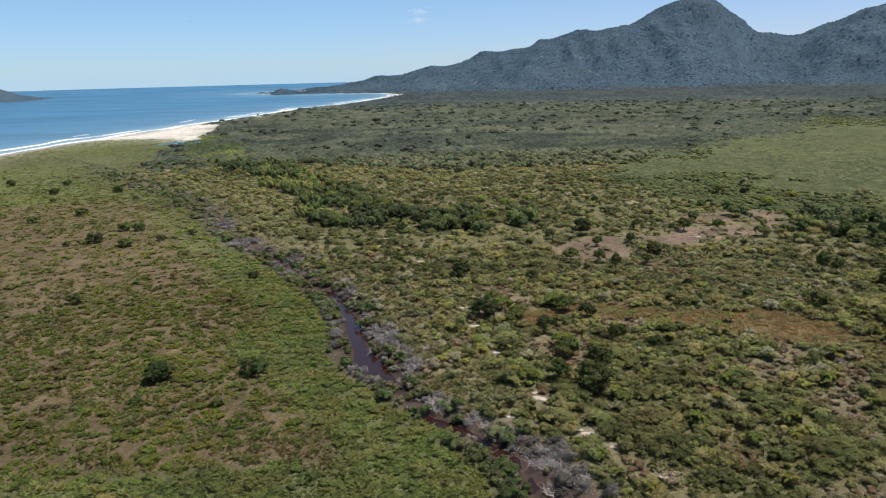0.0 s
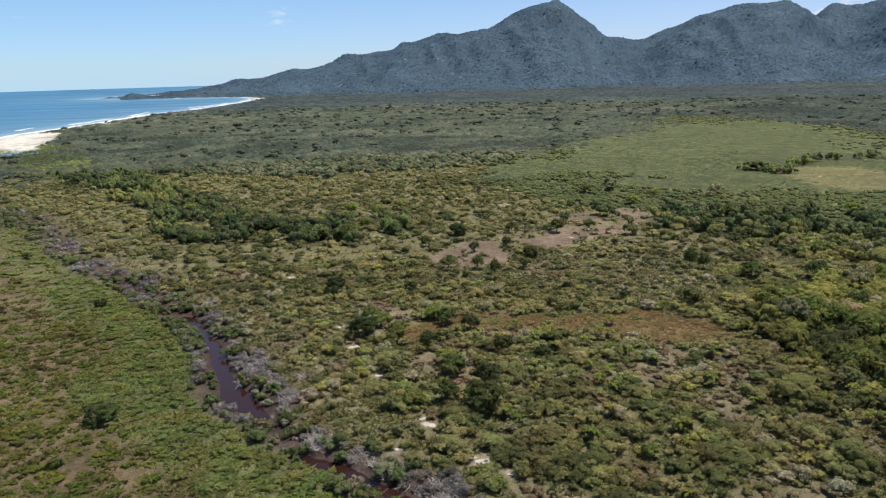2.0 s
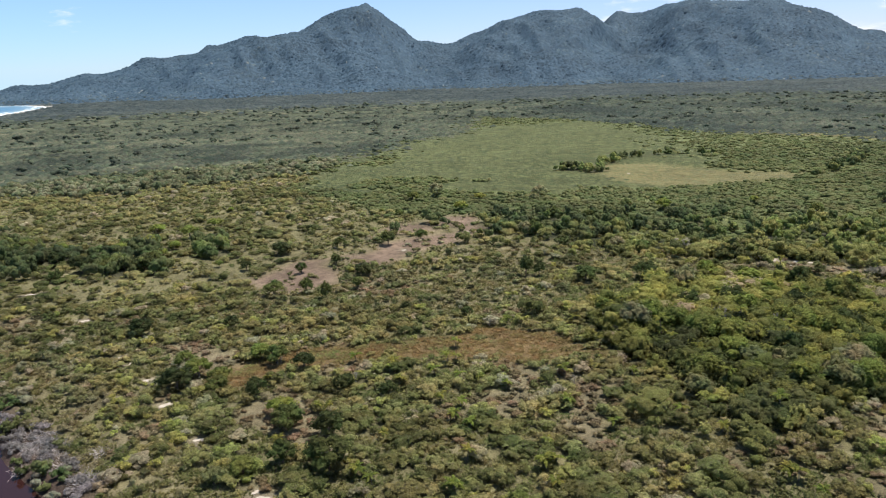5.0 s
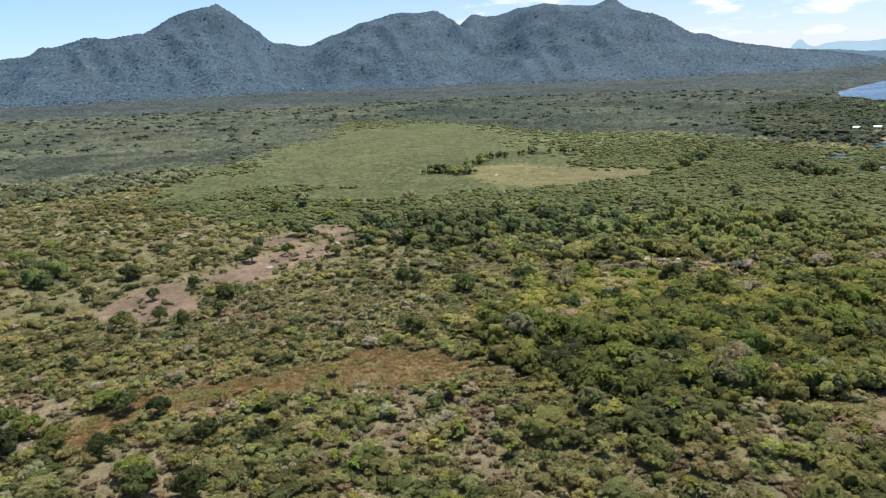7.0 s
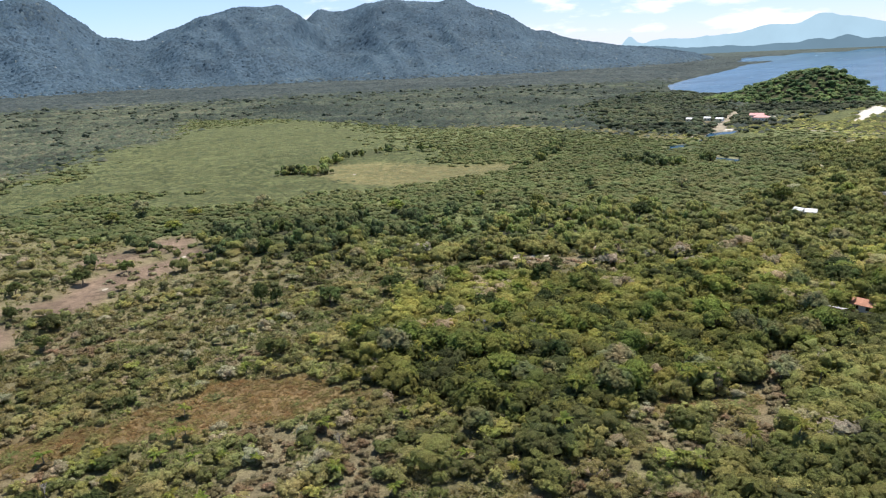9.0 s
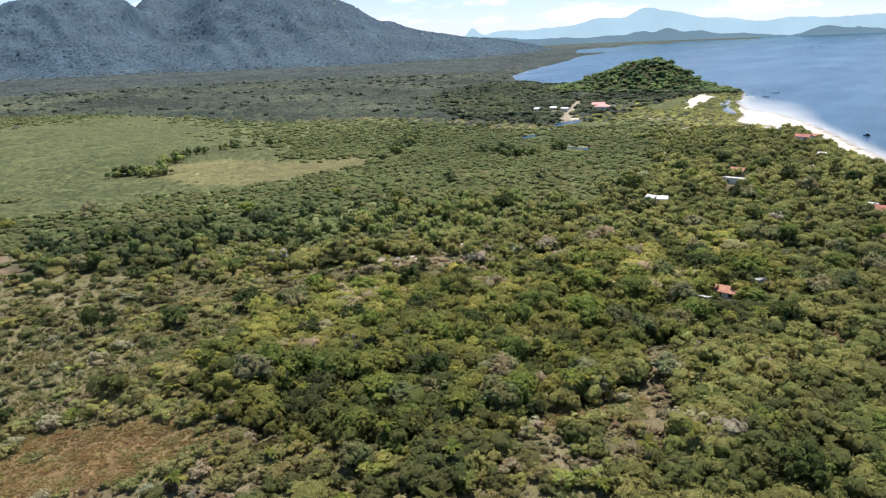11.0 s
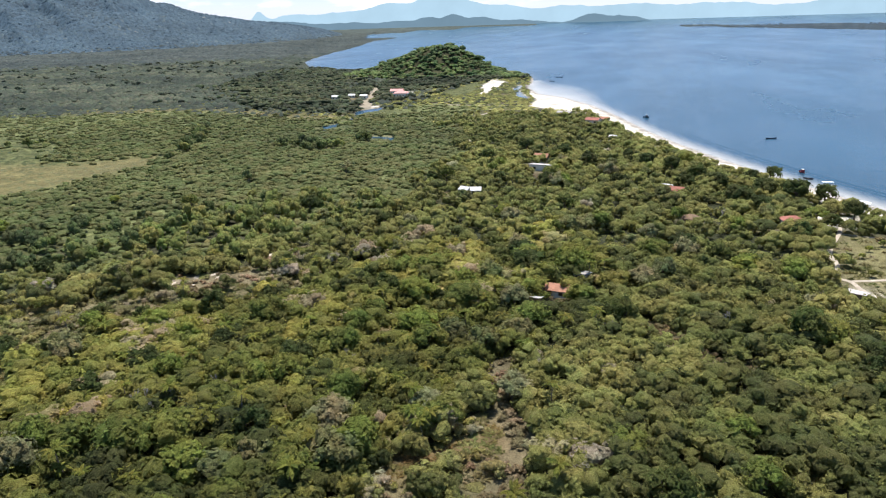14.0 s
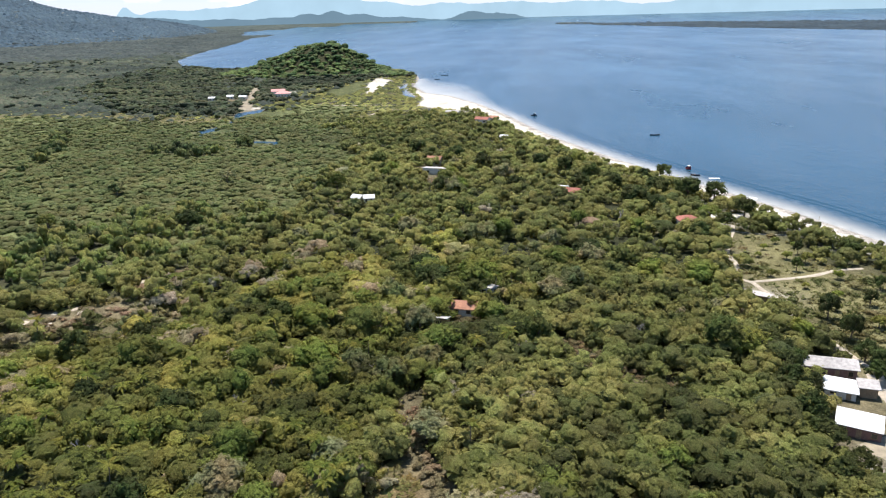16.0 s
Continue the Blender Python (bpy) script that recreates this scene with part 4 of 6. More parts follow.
def plants(name, x, y, w, h, tone, soup, mat, label, category, sink=0.06, seed=0):
    """Many plants in one mesh."""
    if len(x) == 0:
        return None
    r = np.random.RandomState(1000 + seed)
    forms = SOUPS[soup]
    pick, a = r.randint(0, len(forms), len(x)), r.uniform(0, 6.283, len(x))
    z = ground_height(x, y) - sink * h
    if np.hypot(x, y).max() > 2700 and soup != "slope":
        z = np.maximum(z, mountain_height(x, y) - sink * h)
    parts, tones, tris, count = [], [], [], 0
    for i, (fv, ff) in enumerate(forms):
        s = pick == i
        if not s.any():
            continue
        c, q, ww, hh = np.cos(a[s])[:, None], np.sin(a[s])[:, None], w[s][:, None], h[s][:, None]
        fx, fy, fz = fv.T
        vx, vy = x[s][:, None] + ww * (c * fx - q * fy), y[s][:, None] + ww * (q * fx + c * fy)
        base = mountain_height(vx, vy) if soup == "slope" else z[s][:, None]
        parts.append(np.stack([vx, vy, base + hh * fz], -1).reshape(-1, 3))
        tones.append(np.repeat(tone[s], len(fv)))
        tris.append((ff[None] + (count + len(fv) * np.arange(int(s.sum())))[:, None, None]).reshape(-1, 3))
        count += len(fv) * int(s.sum())
    v = np.concatenate(parts)
    me = bpy.data.meshes.new(name)
    tris = np.concatenate(tris)
    raw_mesh(me, v, tris)
    me.polygons.foreach_set("use_smooth", np.full(len(tris), True))
    t = me.attributes.new("tone", "FLOAT", "POINT")
    t.data.foreach_set("value", np.concatenate(tones).astype(np.float32))
    me.materials.append(mat)
    return tagged(new(name, me), label, category, kind="stuff")


G = {}
G["marsh"] = leaf_mat("marsh_shrub_leaves", [(0, (0.105, 0.083, 0.030)), (0.25, (0.125, 0.121, 0.033)), (0.55, (0.127, 0.145, 0.031)), (0.85, (0.155, 0.171, 0.030)), (1, (0.190, 0.193, 0.030))], spread=0.18)
G["fringe"] = leaf_mat("fern_fringe_leaves", [(0, (0.129, 0.144, 0.045)), (0.4, (0.177, 0.196, 0.056)), (0.8, (0.196, 0.225, 0.054)), (1, (0.256, 0.244, 0.081))], spread=0.18)
G["bank"] = leaf_mat("creek_bank_leaves", [(0, (0.079, 0.101, 0.038)), (0.45, (0.126, 0.155, 0.052)), (0.74, (0.165, 0.186, 0.068)), (0.86, (0.215, 0.208, 0.119)), (1, (0.309, 0.276, 0.200))], dry=0.35)
G["scrub"] = leaf_mat("scrub_leaves", [(0, (0.113, 0.119, 0.039)), (0.22, (0.196, 0.191, 0.065)), (0.45, (0.290, 0.269, 0.099)), (0.66, (0.345, 0.308, 0.123)), (0.76, (0.350, 0.342, 0.096)), (0.83, (0.372, 0.360, 0.092)), (0.88, (0.379, 0.326, 0.193)), (1, (0.447, 0.385, 0.256))], dry=0.75, hue=0.45, grain=4.2, holes=0.42, contrast=(0.6, 1.42))
G["sandy"] = leaf_mat("dry_scrub_leaves", [(0, (0.110, 0.116, 0.046)), (0.35, (0.188, 0.186, 0.076)), (0.6, (0.239, 0.223, 0.096)), (0.82, (0.279, 0.249, 0.126)), (1, (0.352, 0.307, 0.199))], dry=0.75, hue=0.4, grain=4.2, holes=0.42, contrast=(0.6, 1.42))
G["forest"] = leaf_mat("dark_forest_leaves", [(0, (0.072, 0.094, 0.041)), (0.5, (0.129, 0.155, 0.056)), (0.85, (0.224, 0.245, 0.069)), (1, (0.250, 0.252, 0.078))])
G["plain"] = leaf_mat("mangrove_leaves", [(0, (0.095, 0.111, 0.045)), (0.5, (0.147, 0.162, 0.060)), (1, (0.200, 0.203, 0.080))], spread=0.1, grain=1.6, contrast=(0.82, 1.18), hue=0.4, holes=0)
G["yellow"] = leaf_mat("wet_meadow_leaves", [(0, (0.055, 0.071, 0.030)), (0.5, (0.063, 0.081, 0.033)), (1, (0.077, 0.090, 0.039))], spread=0.08, grain=1.2, dry=0.1, contrast=(0.75, 1.25), hue=0.3, holes=0)
G["coastal"] = leaf_mat("coastal_forest_leaves", [(0, (0.102, 0.114, 0.040)), (0.3, (0.190, 0.197, 0.060)), (0.6, (0.280, 0.274, 0.085)), (0.84, (0.328, 0.317, 0.104)), (0.93, (0.362, 0.346, 0.116)), (1, (0.406, 0.353, 0.259))], dry=0.3, hue=0.3, grain=4.2, holes=0.41, contrast=(0.6, 1.42))
G["lush"] = leaf_mat("lush_thicket_leaves", [(0, (0.069, 0.081, 0.029)), (0.3, (0.131, 0.141, 0.040)), (0.55, (0.210, 0.212, 0.055)), (0.8, (0.287, 0.274, 0.072)), (0.92, (0.359, 0.330, 0.077)), (1, (0.400, 0.322, 0.194))], dry=0.2, hue=0.3, grain=4.2, holes=0.41, contrast=(0.6, 1.42))
G["under"] = leaf_mat("undergrowth_leaves", [(0, (0.097, 0.109, 0.042)), (0.5, (0.168, 0.171, 0.061)), (1, (0.258, 0.228, 0.089))], holes=0)
# woodland olive, greyed and blued in place of haze
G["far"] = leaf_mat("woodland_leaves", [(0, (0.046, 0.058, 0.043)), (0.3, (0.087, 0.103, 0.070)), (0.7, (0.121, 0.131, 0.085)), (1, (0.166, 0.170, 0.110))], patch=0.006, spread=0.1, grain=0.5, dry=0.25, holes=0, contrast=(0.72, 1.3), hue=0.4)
G["farscrub"] = leaf_mat("grey_woodland_leaves", [(0, (0.066, 0.082, 0.044)), (0.3, (0.118, 0.135, 0.068)), (0.7, (0.169, 0.180, 0.089)), (1, (0.221, 0.224, 0.133))], grain=2.4, holes=0.4, dry=0.5, contrast=(0.55, 1.5))
# mixed forest green with the same haze grey put in
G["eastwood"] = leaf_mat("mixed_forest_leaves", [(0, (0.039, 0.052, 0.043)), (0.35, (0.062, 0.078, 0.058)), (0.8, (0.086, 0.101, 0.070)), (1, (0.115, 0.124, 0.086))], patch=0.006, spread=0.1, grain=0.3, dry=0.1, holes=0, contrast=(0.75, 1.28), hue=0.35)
G["village"] = leaf_mat("village_tree_leaves", [(0, (0.041, 0.052, 0.030)), (0.5, (0.077, 0.092, 0.048)), (1, (0.119, 0.128, 0.063))], grain=0.6, holes=0, dry=0.1, contrast=(0.7, 1.3))
# haze over the distance is painted into these two leaf colours
G["distant"] = leaf_mat("hazed_woodland_leaves", [(0, (0.047, 0.063, 0.064)), (0.5, (0.071, 0.087, 0.085)), (1, (0.098, 0.112, 0.102))], patch=0.004, spread=0.08, grain=0.12, dry=0.0, holes=0, contrast=(0.85, 1.18), hue=0.2)
G["shore"] = leaf_mat("hazed_mangrove_leaves", [(0, (0.044, 0.068, 0.094)), (0.5, (0.062, 0.091, 0.120)), (1, (0.086, 0.117, 0.147))], patch=0.006, spread=0.1, grain=0.2, dry=0.0, holes=0, contrast=(0.8, 1.2), hue=0.2)
G["hill"] = leaf_mat("headland_leaves", [(0, (0.074, 0.114, 0.046)), (0.5, (0.139, 0.186, 0.062)), (1, (0.231, 0.270, 0.085))], grain=0.7, dry=0.1, holes=0, contrast=(0.65, 1.35))
# mountain crowns: leaf green shifted to blue to paint in haze
G["mountain"] = leaf_mat("hazed_mountain_leaves", [(0, (0.035, 0.065, 0.096)), (0.45, (0.059, 0.099, 0.137)), (0.9, (0.084, 0.130, 0.164)), (0.97, (0.123, 0.162, 0.180)), (1, (0.234, 0.251, 0.246))], patch=0.003, spread=0.1, grain=0.1, dry=0.0, holes=0, contrast=(0.85, 1.15), hue=0.15)
G["sedge"] = leaf_mat("tan_sedge_leaves", [(0, (0.114, 0.121, 0.052)), (0.5, (0.137, 0.141, 0.063)), (1, (0.165, 0.161, 0.077))], spread=0.08, grain=1.2, dry=0.15, contrast=(0.75, 1.25), hue=0.2, holes=0)
G["drybrush"] = leaf_mat("dry_brush_twigs", [(0, (0.178, 0.140, 0.068)), (0.5, (0.252, 0.184, 0.103)), (1, (0.324, 0.239, 0.152))], dry=0.5)
G["tuftgrass"] = leaf_mat("olive_tussock_blades", [(0, (0.137, 0.144, 0.050)), (0.45, (0.176, 0.167, 0.062)), (0.8, (0.220, 0.193, 0.085)), (1, (0.286, 0.238, 0.140))], dry=0.45)
G["dead"] = leaf_mat("leafless_mangrove_twigs", [(0, (0.163, 0.147, 0.125)), (0.5, (0.231, 0.208, 0.194)), (1, (0.338, 0.302, 0.294))], dry=0.2, holes=0.48, hue=0.1)
G["grass"] = leaf_mat("orange_grass_blades", [(0, (0.200, 0.118, 0.052)), (0.45, (0.225, 0.155, 0.060)), (0.8, (0.195, 0.178, 0.064)), (1, (0.235, 0.225, 0.085))], dry=0.2)

# kind: leaves, share of ground covered near and far, width, height, label
RULES = {MARSH: ("marsh", 0.93, (1.3, 3.0), (0.4, 1.1), "low yellow-green marsh shrubs over brown soil", "marsh shrub"),
         FRINGE: ("fringe", 1.0, (2.0, 3.6), (0.6, 1.2), "dense green ferns and shrubs fringing the creek", "shrub"),
         BANK: ("bank", 0.85, (1.4, 3.3), (1.0, 2.8), "grey-green mangrove bushes on the creek bank", "bush"),
         SCRUB: ("scrub", 0.97, (1.2, 4.8), (0.8, 3.0), "mixed grey-green coastal scrub", "scrub"),
         SANDY: ("sandy", 0.97, (1.3, 3.6), (0.9, 2.6), "thin dry scrub on sandy soil", "scrub"),
         FOREST: ("forest", 1.0, (3.0, 6.5), (3.5, 7.5), "dark green low forest", "forest"),
         DRY: ("sandy", 0.45, (0.8, 2.6), (0.4, 1.3), "scattered dry tufts in a bare clearing", "tuft"),
         PLAIN: ("plain", 1.0, (2.4, 5.6), (1.5, 3.0), "even green mangrove thicket", "mangrove"),
         YELLOW: ("yellow", 1.0, (2.6, 4.6), (0.5, 1.0), "yellow-green wet meadow", "meadow"),
         SEDGE: ("sedge", 1.0, (2.4, 4.2), (0.3, 0.6), "tan sedge in an open meadow", "sedge"),
         WOOD: ("lush", 1.0, (2.2, 8.0), (2.4, 6.4), "lush broadleaf thicket with tall crowns", "thicket"),
         COASTAL: ("coastal", 1.0, (2.0, 7.2), (2.2, 5.6), "dense green coastal forest", "forest"),
         DEADBANK: ("dead", 0.85, (1.4, 3.2), (0.9, 2.2), "bleached leafless mangrove thicket on the creek bank", "dead mangrove"),
         FAR: ("far", 1.0, (2.8, 7.0), (2.2, 6.0), "olive woodland on the plain, greyed for haze", "woodland"),
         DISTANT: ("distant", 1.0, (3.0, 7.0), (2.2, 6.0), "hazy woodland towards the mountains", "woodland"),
         OPEN: ("tuftgrass", 0.95, (0.9, 3.0), (0.3, 1.3), "rough grass and low shrubs in an open field", "grass"),
         GRASS: ("grass", 0.97, (1.8, 3.4), (0.3, 0.6), "rust-coloured grass and sedge in a wet hollow", "grass"),
         DRYGAP: ("drybrush", 0.92, (1.3, 2.6), (0.6, 1.3), "dry brown undergrowth in a gap of the forest", "undergrowth"),
         EAST: ("eastwood", 1.0, (2.8, 7.5), (2.6, 7.5), "dark green mixed forest behind the village, greyed for haze", "forest"),
         SHORE: ("shore", 1.0, (2.8, 7.0), (2.6, 7.0), "dark mangrove forest along the far shore of the bay, blued for haze", "mangrove"),
         VILLAGE: ("village", 1.0, (3.6, 8.0), (3.5, 7.5), "dark green trees round the village houses", "forest"),
         HILLSIDE: ("hill", 1.0, (4.0, 8.5), (4.5, 9.0), "wooded headland hill", "forest")}
GRASSY = {SCRUB: 0.46, SANDY: 0.55}
HUB = (35.0, 60.0)
# the stretch of country round the flight that lies before the lens
STRETCH = [(-5000, 1250), (-330, 330), (-100, 118), (-50, 98), (70, 98), (118, 95), (150, 48), (168, 18), (172, -30), (150, -400), (3000, -3000), (6000, 0), (6000, 6000), (-5000, 6000)]


def spread(r0, r1, step, b0, b1, soup, grow, seed, rest=False):
    """Fills a ring of country with plants by the rules above; rest: what lies under and behind the flight."""
    r = np.random.RandomState(seed)
    xs = np.arange(HUB[0] - r1, HUB[0] + r1, step)
    X, Y = np.meshgrid(xs, np.arange(HUB[1] - r1, HUB[1] + r1, step))
    x, y = (X + r.uniform(-(0.8 if r1 < 600 else 1.6), (0.8 if r1 < 600 else 1.6), X.shape) * step).ravel(), (Y + r.uniform(-(0.8 if r1 < 600 else 1.6), (0.8 if r1 < 600 else 1.6), X.shape) * step).ravel()
    d, b = np.hypot(x - HUB[0], y - HUB[1]), np.degrees(np.arctan2(x - HUB[0], y - HUB[1]))
    wob = d * (1 + 0.1 * r.normal(size=len(d)))
    s = (np.where(r0 > 100, wob, d) >= r0) & (wob < r1) & (b > b0) & (b < b1)
    lit = inside(x, y, STRETCH) & (d >= 55)
    s &= ~lit if rest else lit
    if r1 > 2700:
        s &= mountain_height(x, y) - lift(x, y) < 14
    x, y = x[s], y[s]
    k = cover(x, y, 3.0 + r0 * (0.045 if r0 < 600 else 0.07))
    clump = 0.86 * rough_noise(x, y, 6, 2) + 0.14 * rough_noise(x, y, 30, 5)
    for zone, (leaves, share, ww, hh, label, category) in RULES.items():
        z = (k == zone) & (clump > np.quantile(clump, max(0.0, 1 - share)) if share < 1 else k == zone)
        if share < 1:
            z &= r.rand(len(x)) < min(1, share + 0.25)
        tall = zone in TALL
        if zone in GRASSY:
            g = z & (0.65 * rough_noise(x, y, 9, 6) + 0.35 * r.rand(len(x)) < GRASSY[zone])
            z &= ~g
            n = int(g.sum())
            size = r.rand(n)
            t2 = np.clip((0.45 if soup == "near" else 0.3) + 0.22 * r.normal(size=n) + 0.9 * (rough_noise(x[g], y[g], 20, 5) - 0.5), 0, 1)
            plants("tussock_grass", x[g], y[g], (2.0 + 1.6 * size) * grow, 0.4 + 0.7 * r.rand(n), t2, {"near": "tuft", "mid": "midtuft"}.get(soup, "mound"), G["tuftgrass"], "olive and straw-coloured tussock grass between bushes", "grass", seed=seed + 50 + zone)
        if tall and zone != PLAIN and soup in ("near", "mid"):
            u = z & (r.rand(len(x)) < 0.6)
            n = int(u.sum())
            plants("undergrowth", x[u], y[u], r.uniform(2.4, 4.0, n) * grow, r.uniform(0.4, 0.6, n) * hh[0], r.rand(n), "mound", G["under"], "low shady undergrowth between the trees", "undergrowth", seed=seed + 70 + zone)
            z &= r.rand(len(x)) < (0.62 if soup == "near" else 0.9)
        n = int(z.sum())
        if not n:
            continue
        size = np.clip(r.gamma(2.0, 0.2, n), 0.0, 1.0) * (0.75 + 0.6 * value_noise(x[z], y[z], 22, 3))
        if r1 > 700:
            size = 0.45 + 0.5 * (size - 0.4)
        giant = r.rand(n) < (0.05 if r1 < 700 else 0.04)
        size = np.where(giant, size + (0.6 if r1 < 700 else 0.9), size)
        w = (ww[0] + (ww[1] - ww[0]) * size) * grow
        h = (hh[0] + (hh[1] - hh[0]) * np.clip(size + r.uniform(-0.15, 0.15, n), 0, 1 if r1 < 700 else 1.8)) * (1 + (grow - 1) * 0.3) * (1.0 if r1 < 700 else 0.6)
        if soup == "mid" and zone in (COASTAL, WOOD, FOREST):
            w = w * 0.84
        odd = r.rand(n)
        mat = G["farscrub"] if zone == FAR and r1 < 700 else G[leaves]
        own = 0.12 if r1 > 600 or zone in (PLAIN, YELLOW) else 0.15
        patch = 1.25 * (rough_noise(x[z], y[z], 8, 1) - 0.5) if r1 < 700 and zone not in (PLAIN, YELLOW, SEDGE) else 1.4 * (rough_noise(x[z], y[z], 45, 1) - 0.5) if zone in (FAR, EAST, DISTANT, VILLAGE) else 0.0
        tone = np.clip((0.45 if zone == COASTAL else 0.47) + own * r.normal(size=n) + patch + 0.8 * (rough_noise(x[z], y[z], 26, 4) - 0.5) + (0.5 if r1 < 600 else 1.3) * (rough_noise(x[z], y[z], 140, 6) - 0.5), 0, 1)
        if soup == "mid" and zone in (SCRUB, SANDY, COASTAL):
            tone = np.clip(tone - 0.1, 0, 0.55)
        if soup == "mid" and zone in (COASTAL, PLAIN):
            tone = 0.38 + 0.7 * (tone - 0.38)
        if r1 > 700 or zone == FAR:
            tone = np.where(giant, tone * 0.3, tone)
        if r1 < 700 and zone in (SCRUB, COASTAL, SANDY, BANK):
            pale = 0.012 if zone == COASTAL else 0.03
            lime = 0.025 if soup == "near" else 0.0
            tone = np.where(odd < pale, r.uniform(0.86, 1.0, n), np.where(odd < pale + lime, r.uniform(0.74, 0.84, n), np.where(odd > 0.86, r.uniform(0.0, 0.14, n), tone)))
        form = ("far" if r1 > 700 else "mid") if zone in (HILLSIDE, PLAIN, VILLAGE) else "mound" if r1 > 700 or zone in (YELLOW, SEDGE) else ({"near": "canopy", "mid": "midcanopy"}.get(soup, soup) if tall else soup)
        if zone in (WOOD, COASTAL) and soup in ("near", "mid"):
            u = z & (r.rand(len(x)) < 0.16)
            m = int(u.sum())
            plants("spiky_palm", x[u], y[u], r.uniform(2.0, 3.8, m) * grow, r.uniform(0.75, 1.05, m) * (hh[0] + 1.2), r.uniform(0.35, 0.9, m), "tuft" if soup == "near" else "midtuft", mat, "spiky low palms among the forest crowns", "palm", seed=seed + 90 + zone)
        if zone in (GRASS, MARSH, FRINGE, OPEN) and soup in ("near", "mid"):
            low = r.rand(n) < {GRASS: 1.0, MARSH: 0.75, FRINGE: 0.82, OPEN: 0.7}[zone]
            idx = np.flatnonzero(z)
            gx2, gy2 = x[idx[low]], y[idx[low]]
            plants(category.replace(" ", "_"), gx2, gy2, w[low] * 1.15, h[low] * 0.8, tone[low], "tuft" if soup == "near" else "midtuft", mat, label, category, seed=seed + 30 + zone)
            z[idx[low]] = False
            w, h, tone = w[~low], h[~low], tone[~low]
        if form in ("near", "canopy"):
            big = w > (2.9 if form == "near" else 3.6)
            form = "near"
            plants(category.replace(" ", "_"), x[z][big], y[z][big], w[big], h[big], tone[big], "canopy", mat, label, category, seed=seed + zone)
            x2, y2, w, h, tone = x[z][~big], y[z][~big], w[~big], h[~big], tone[~big]
        else:
            x2, y2 = x[z], y[z]
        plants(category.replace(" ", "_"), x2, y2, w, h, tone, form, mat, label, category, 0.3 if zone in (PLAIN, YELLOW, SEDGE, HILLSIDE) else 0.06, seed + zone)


spread(55, 250, 2.0, -88, 140, "near", 1.0, 1)
spread(250, 620, 3.6, -64, 128, "mid", 1.25, 2)
spread(620, 1400, 5.6, -50, 122, "far", 1.45, 3)
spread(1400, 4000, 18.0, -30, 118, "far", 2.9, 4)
spread(0, 240, 4.2, -181, 181, "mid", 1.25, 5, True)


def slope_trees(b0, b1, r0, r1, step, seed):
    """The forest on the mountains' near slopes and crests: one crown a place."""
    r = np.random.RandomState(seed)
    B, D = np.meshgrid(np.arange(b0, b1, math.degrees(step / 4100)), np.arange(r0, r1, step * 1.25))
    b, d = np.radians(B.ravel() + r.uniform(-0.1, 0.1, B.size)), D.ravel() + r.uniform(-9, 9, B.size)
    x, y = d * np.sin(b), d * np.cos(b)
    h0 = mountain_height(x, y)
    rise = mountain_height(x + 14 * np.sin(b), y + 14 * np.cos(b)) - h0
    s = (h0 - lift(x, y) > 3) & (rise > -4.0)
    x, y, n = x[s], y[s], int(s.sum())
    w = step * r.uniform(1.2, 2.1, n)
    tone = np.clip(0.47 + 0.17 * r.normal(size=n) + 0.9 * (rough_noise(x, y, 160, 3) - 0.5), 0, 0.96)
    tone = np.where(r.rand(n) < 0.002, 0.99, tone)
    plants("mountain_forest", x, y, w, w * r.uniform(0.18, 0.34, n), tone, "slope", G["mountain"], "forest canopy on the mountain slopes, coloured blue for haze", "forest", 0.1, seed)


def dark_groves(n, seed):
    """Taller dark trees, alone and in small groups, over the far woodland."""
    r = np.random.RandomState(seed)
    b, d = np.radians(r.uniform(-42, 118, n)), np.sqrt(r.uniform(430.0 ** 2, 1900.0 ** 2, n))
    x, y = HUB[0] + d * np.sin(b), HUB[1] + d * np.cos(b)
    k = cover(x, y, 8.0)
    s = np.isin(k, (FAR, EAST)) & (rough_noise(x, y, 70, 2) > r.uniform(0.35, 0.75, n))
    x, y, n = x[s], y[s], int(s.sum())
    w = r.uniform(3.5, 9.0, n) * (1 + d[s] / 4000)
    plants("grove", x, y, w, w * r.uniform(0.4, 0.65, n), np.clip(r.normal(size=n) * 0.15 + 0.3, 0, 0.6), "mid", G["far"], "dark trees standing out of the far woodland", "grove", seed=seed)


dark_groves(5000, 12)
slope_trees(-14.5, 69.0, 3050, 4700, 13.0, 9)

# ---- things: trees, palms, dead wood ----


def link(name, bm, mat, parent=None, smooth=False):
    me = bpy.data.meshes.new(name)
    bm.to_mesh(me)
    bm.free()
    if smooth:
        for p in me.polygons:
            p.use_smooth = True
    me.materials.append(mat)
    ob = new(name, me)
    ob.parent = parent
    return ob


def part(name, bm, mat, parent, label="", smooth=False):
    ob = link(name, bm, mat, parent, smooth)
    if label:
        ob["label"] = label
    return ob


def soup_part(name, soup, mat, parent, label=""):
    me = bpy.data.meshes.new(name)
    raw_mesh(me, *soup)
    me.polygons.foreach_set("use_smooth", np.full(len(soup[1]), True))
    me.materials.append(mat)
    ob = new(name, me)
    ob.parent = parent
    if label:
        ob["label"] = label
    return ob


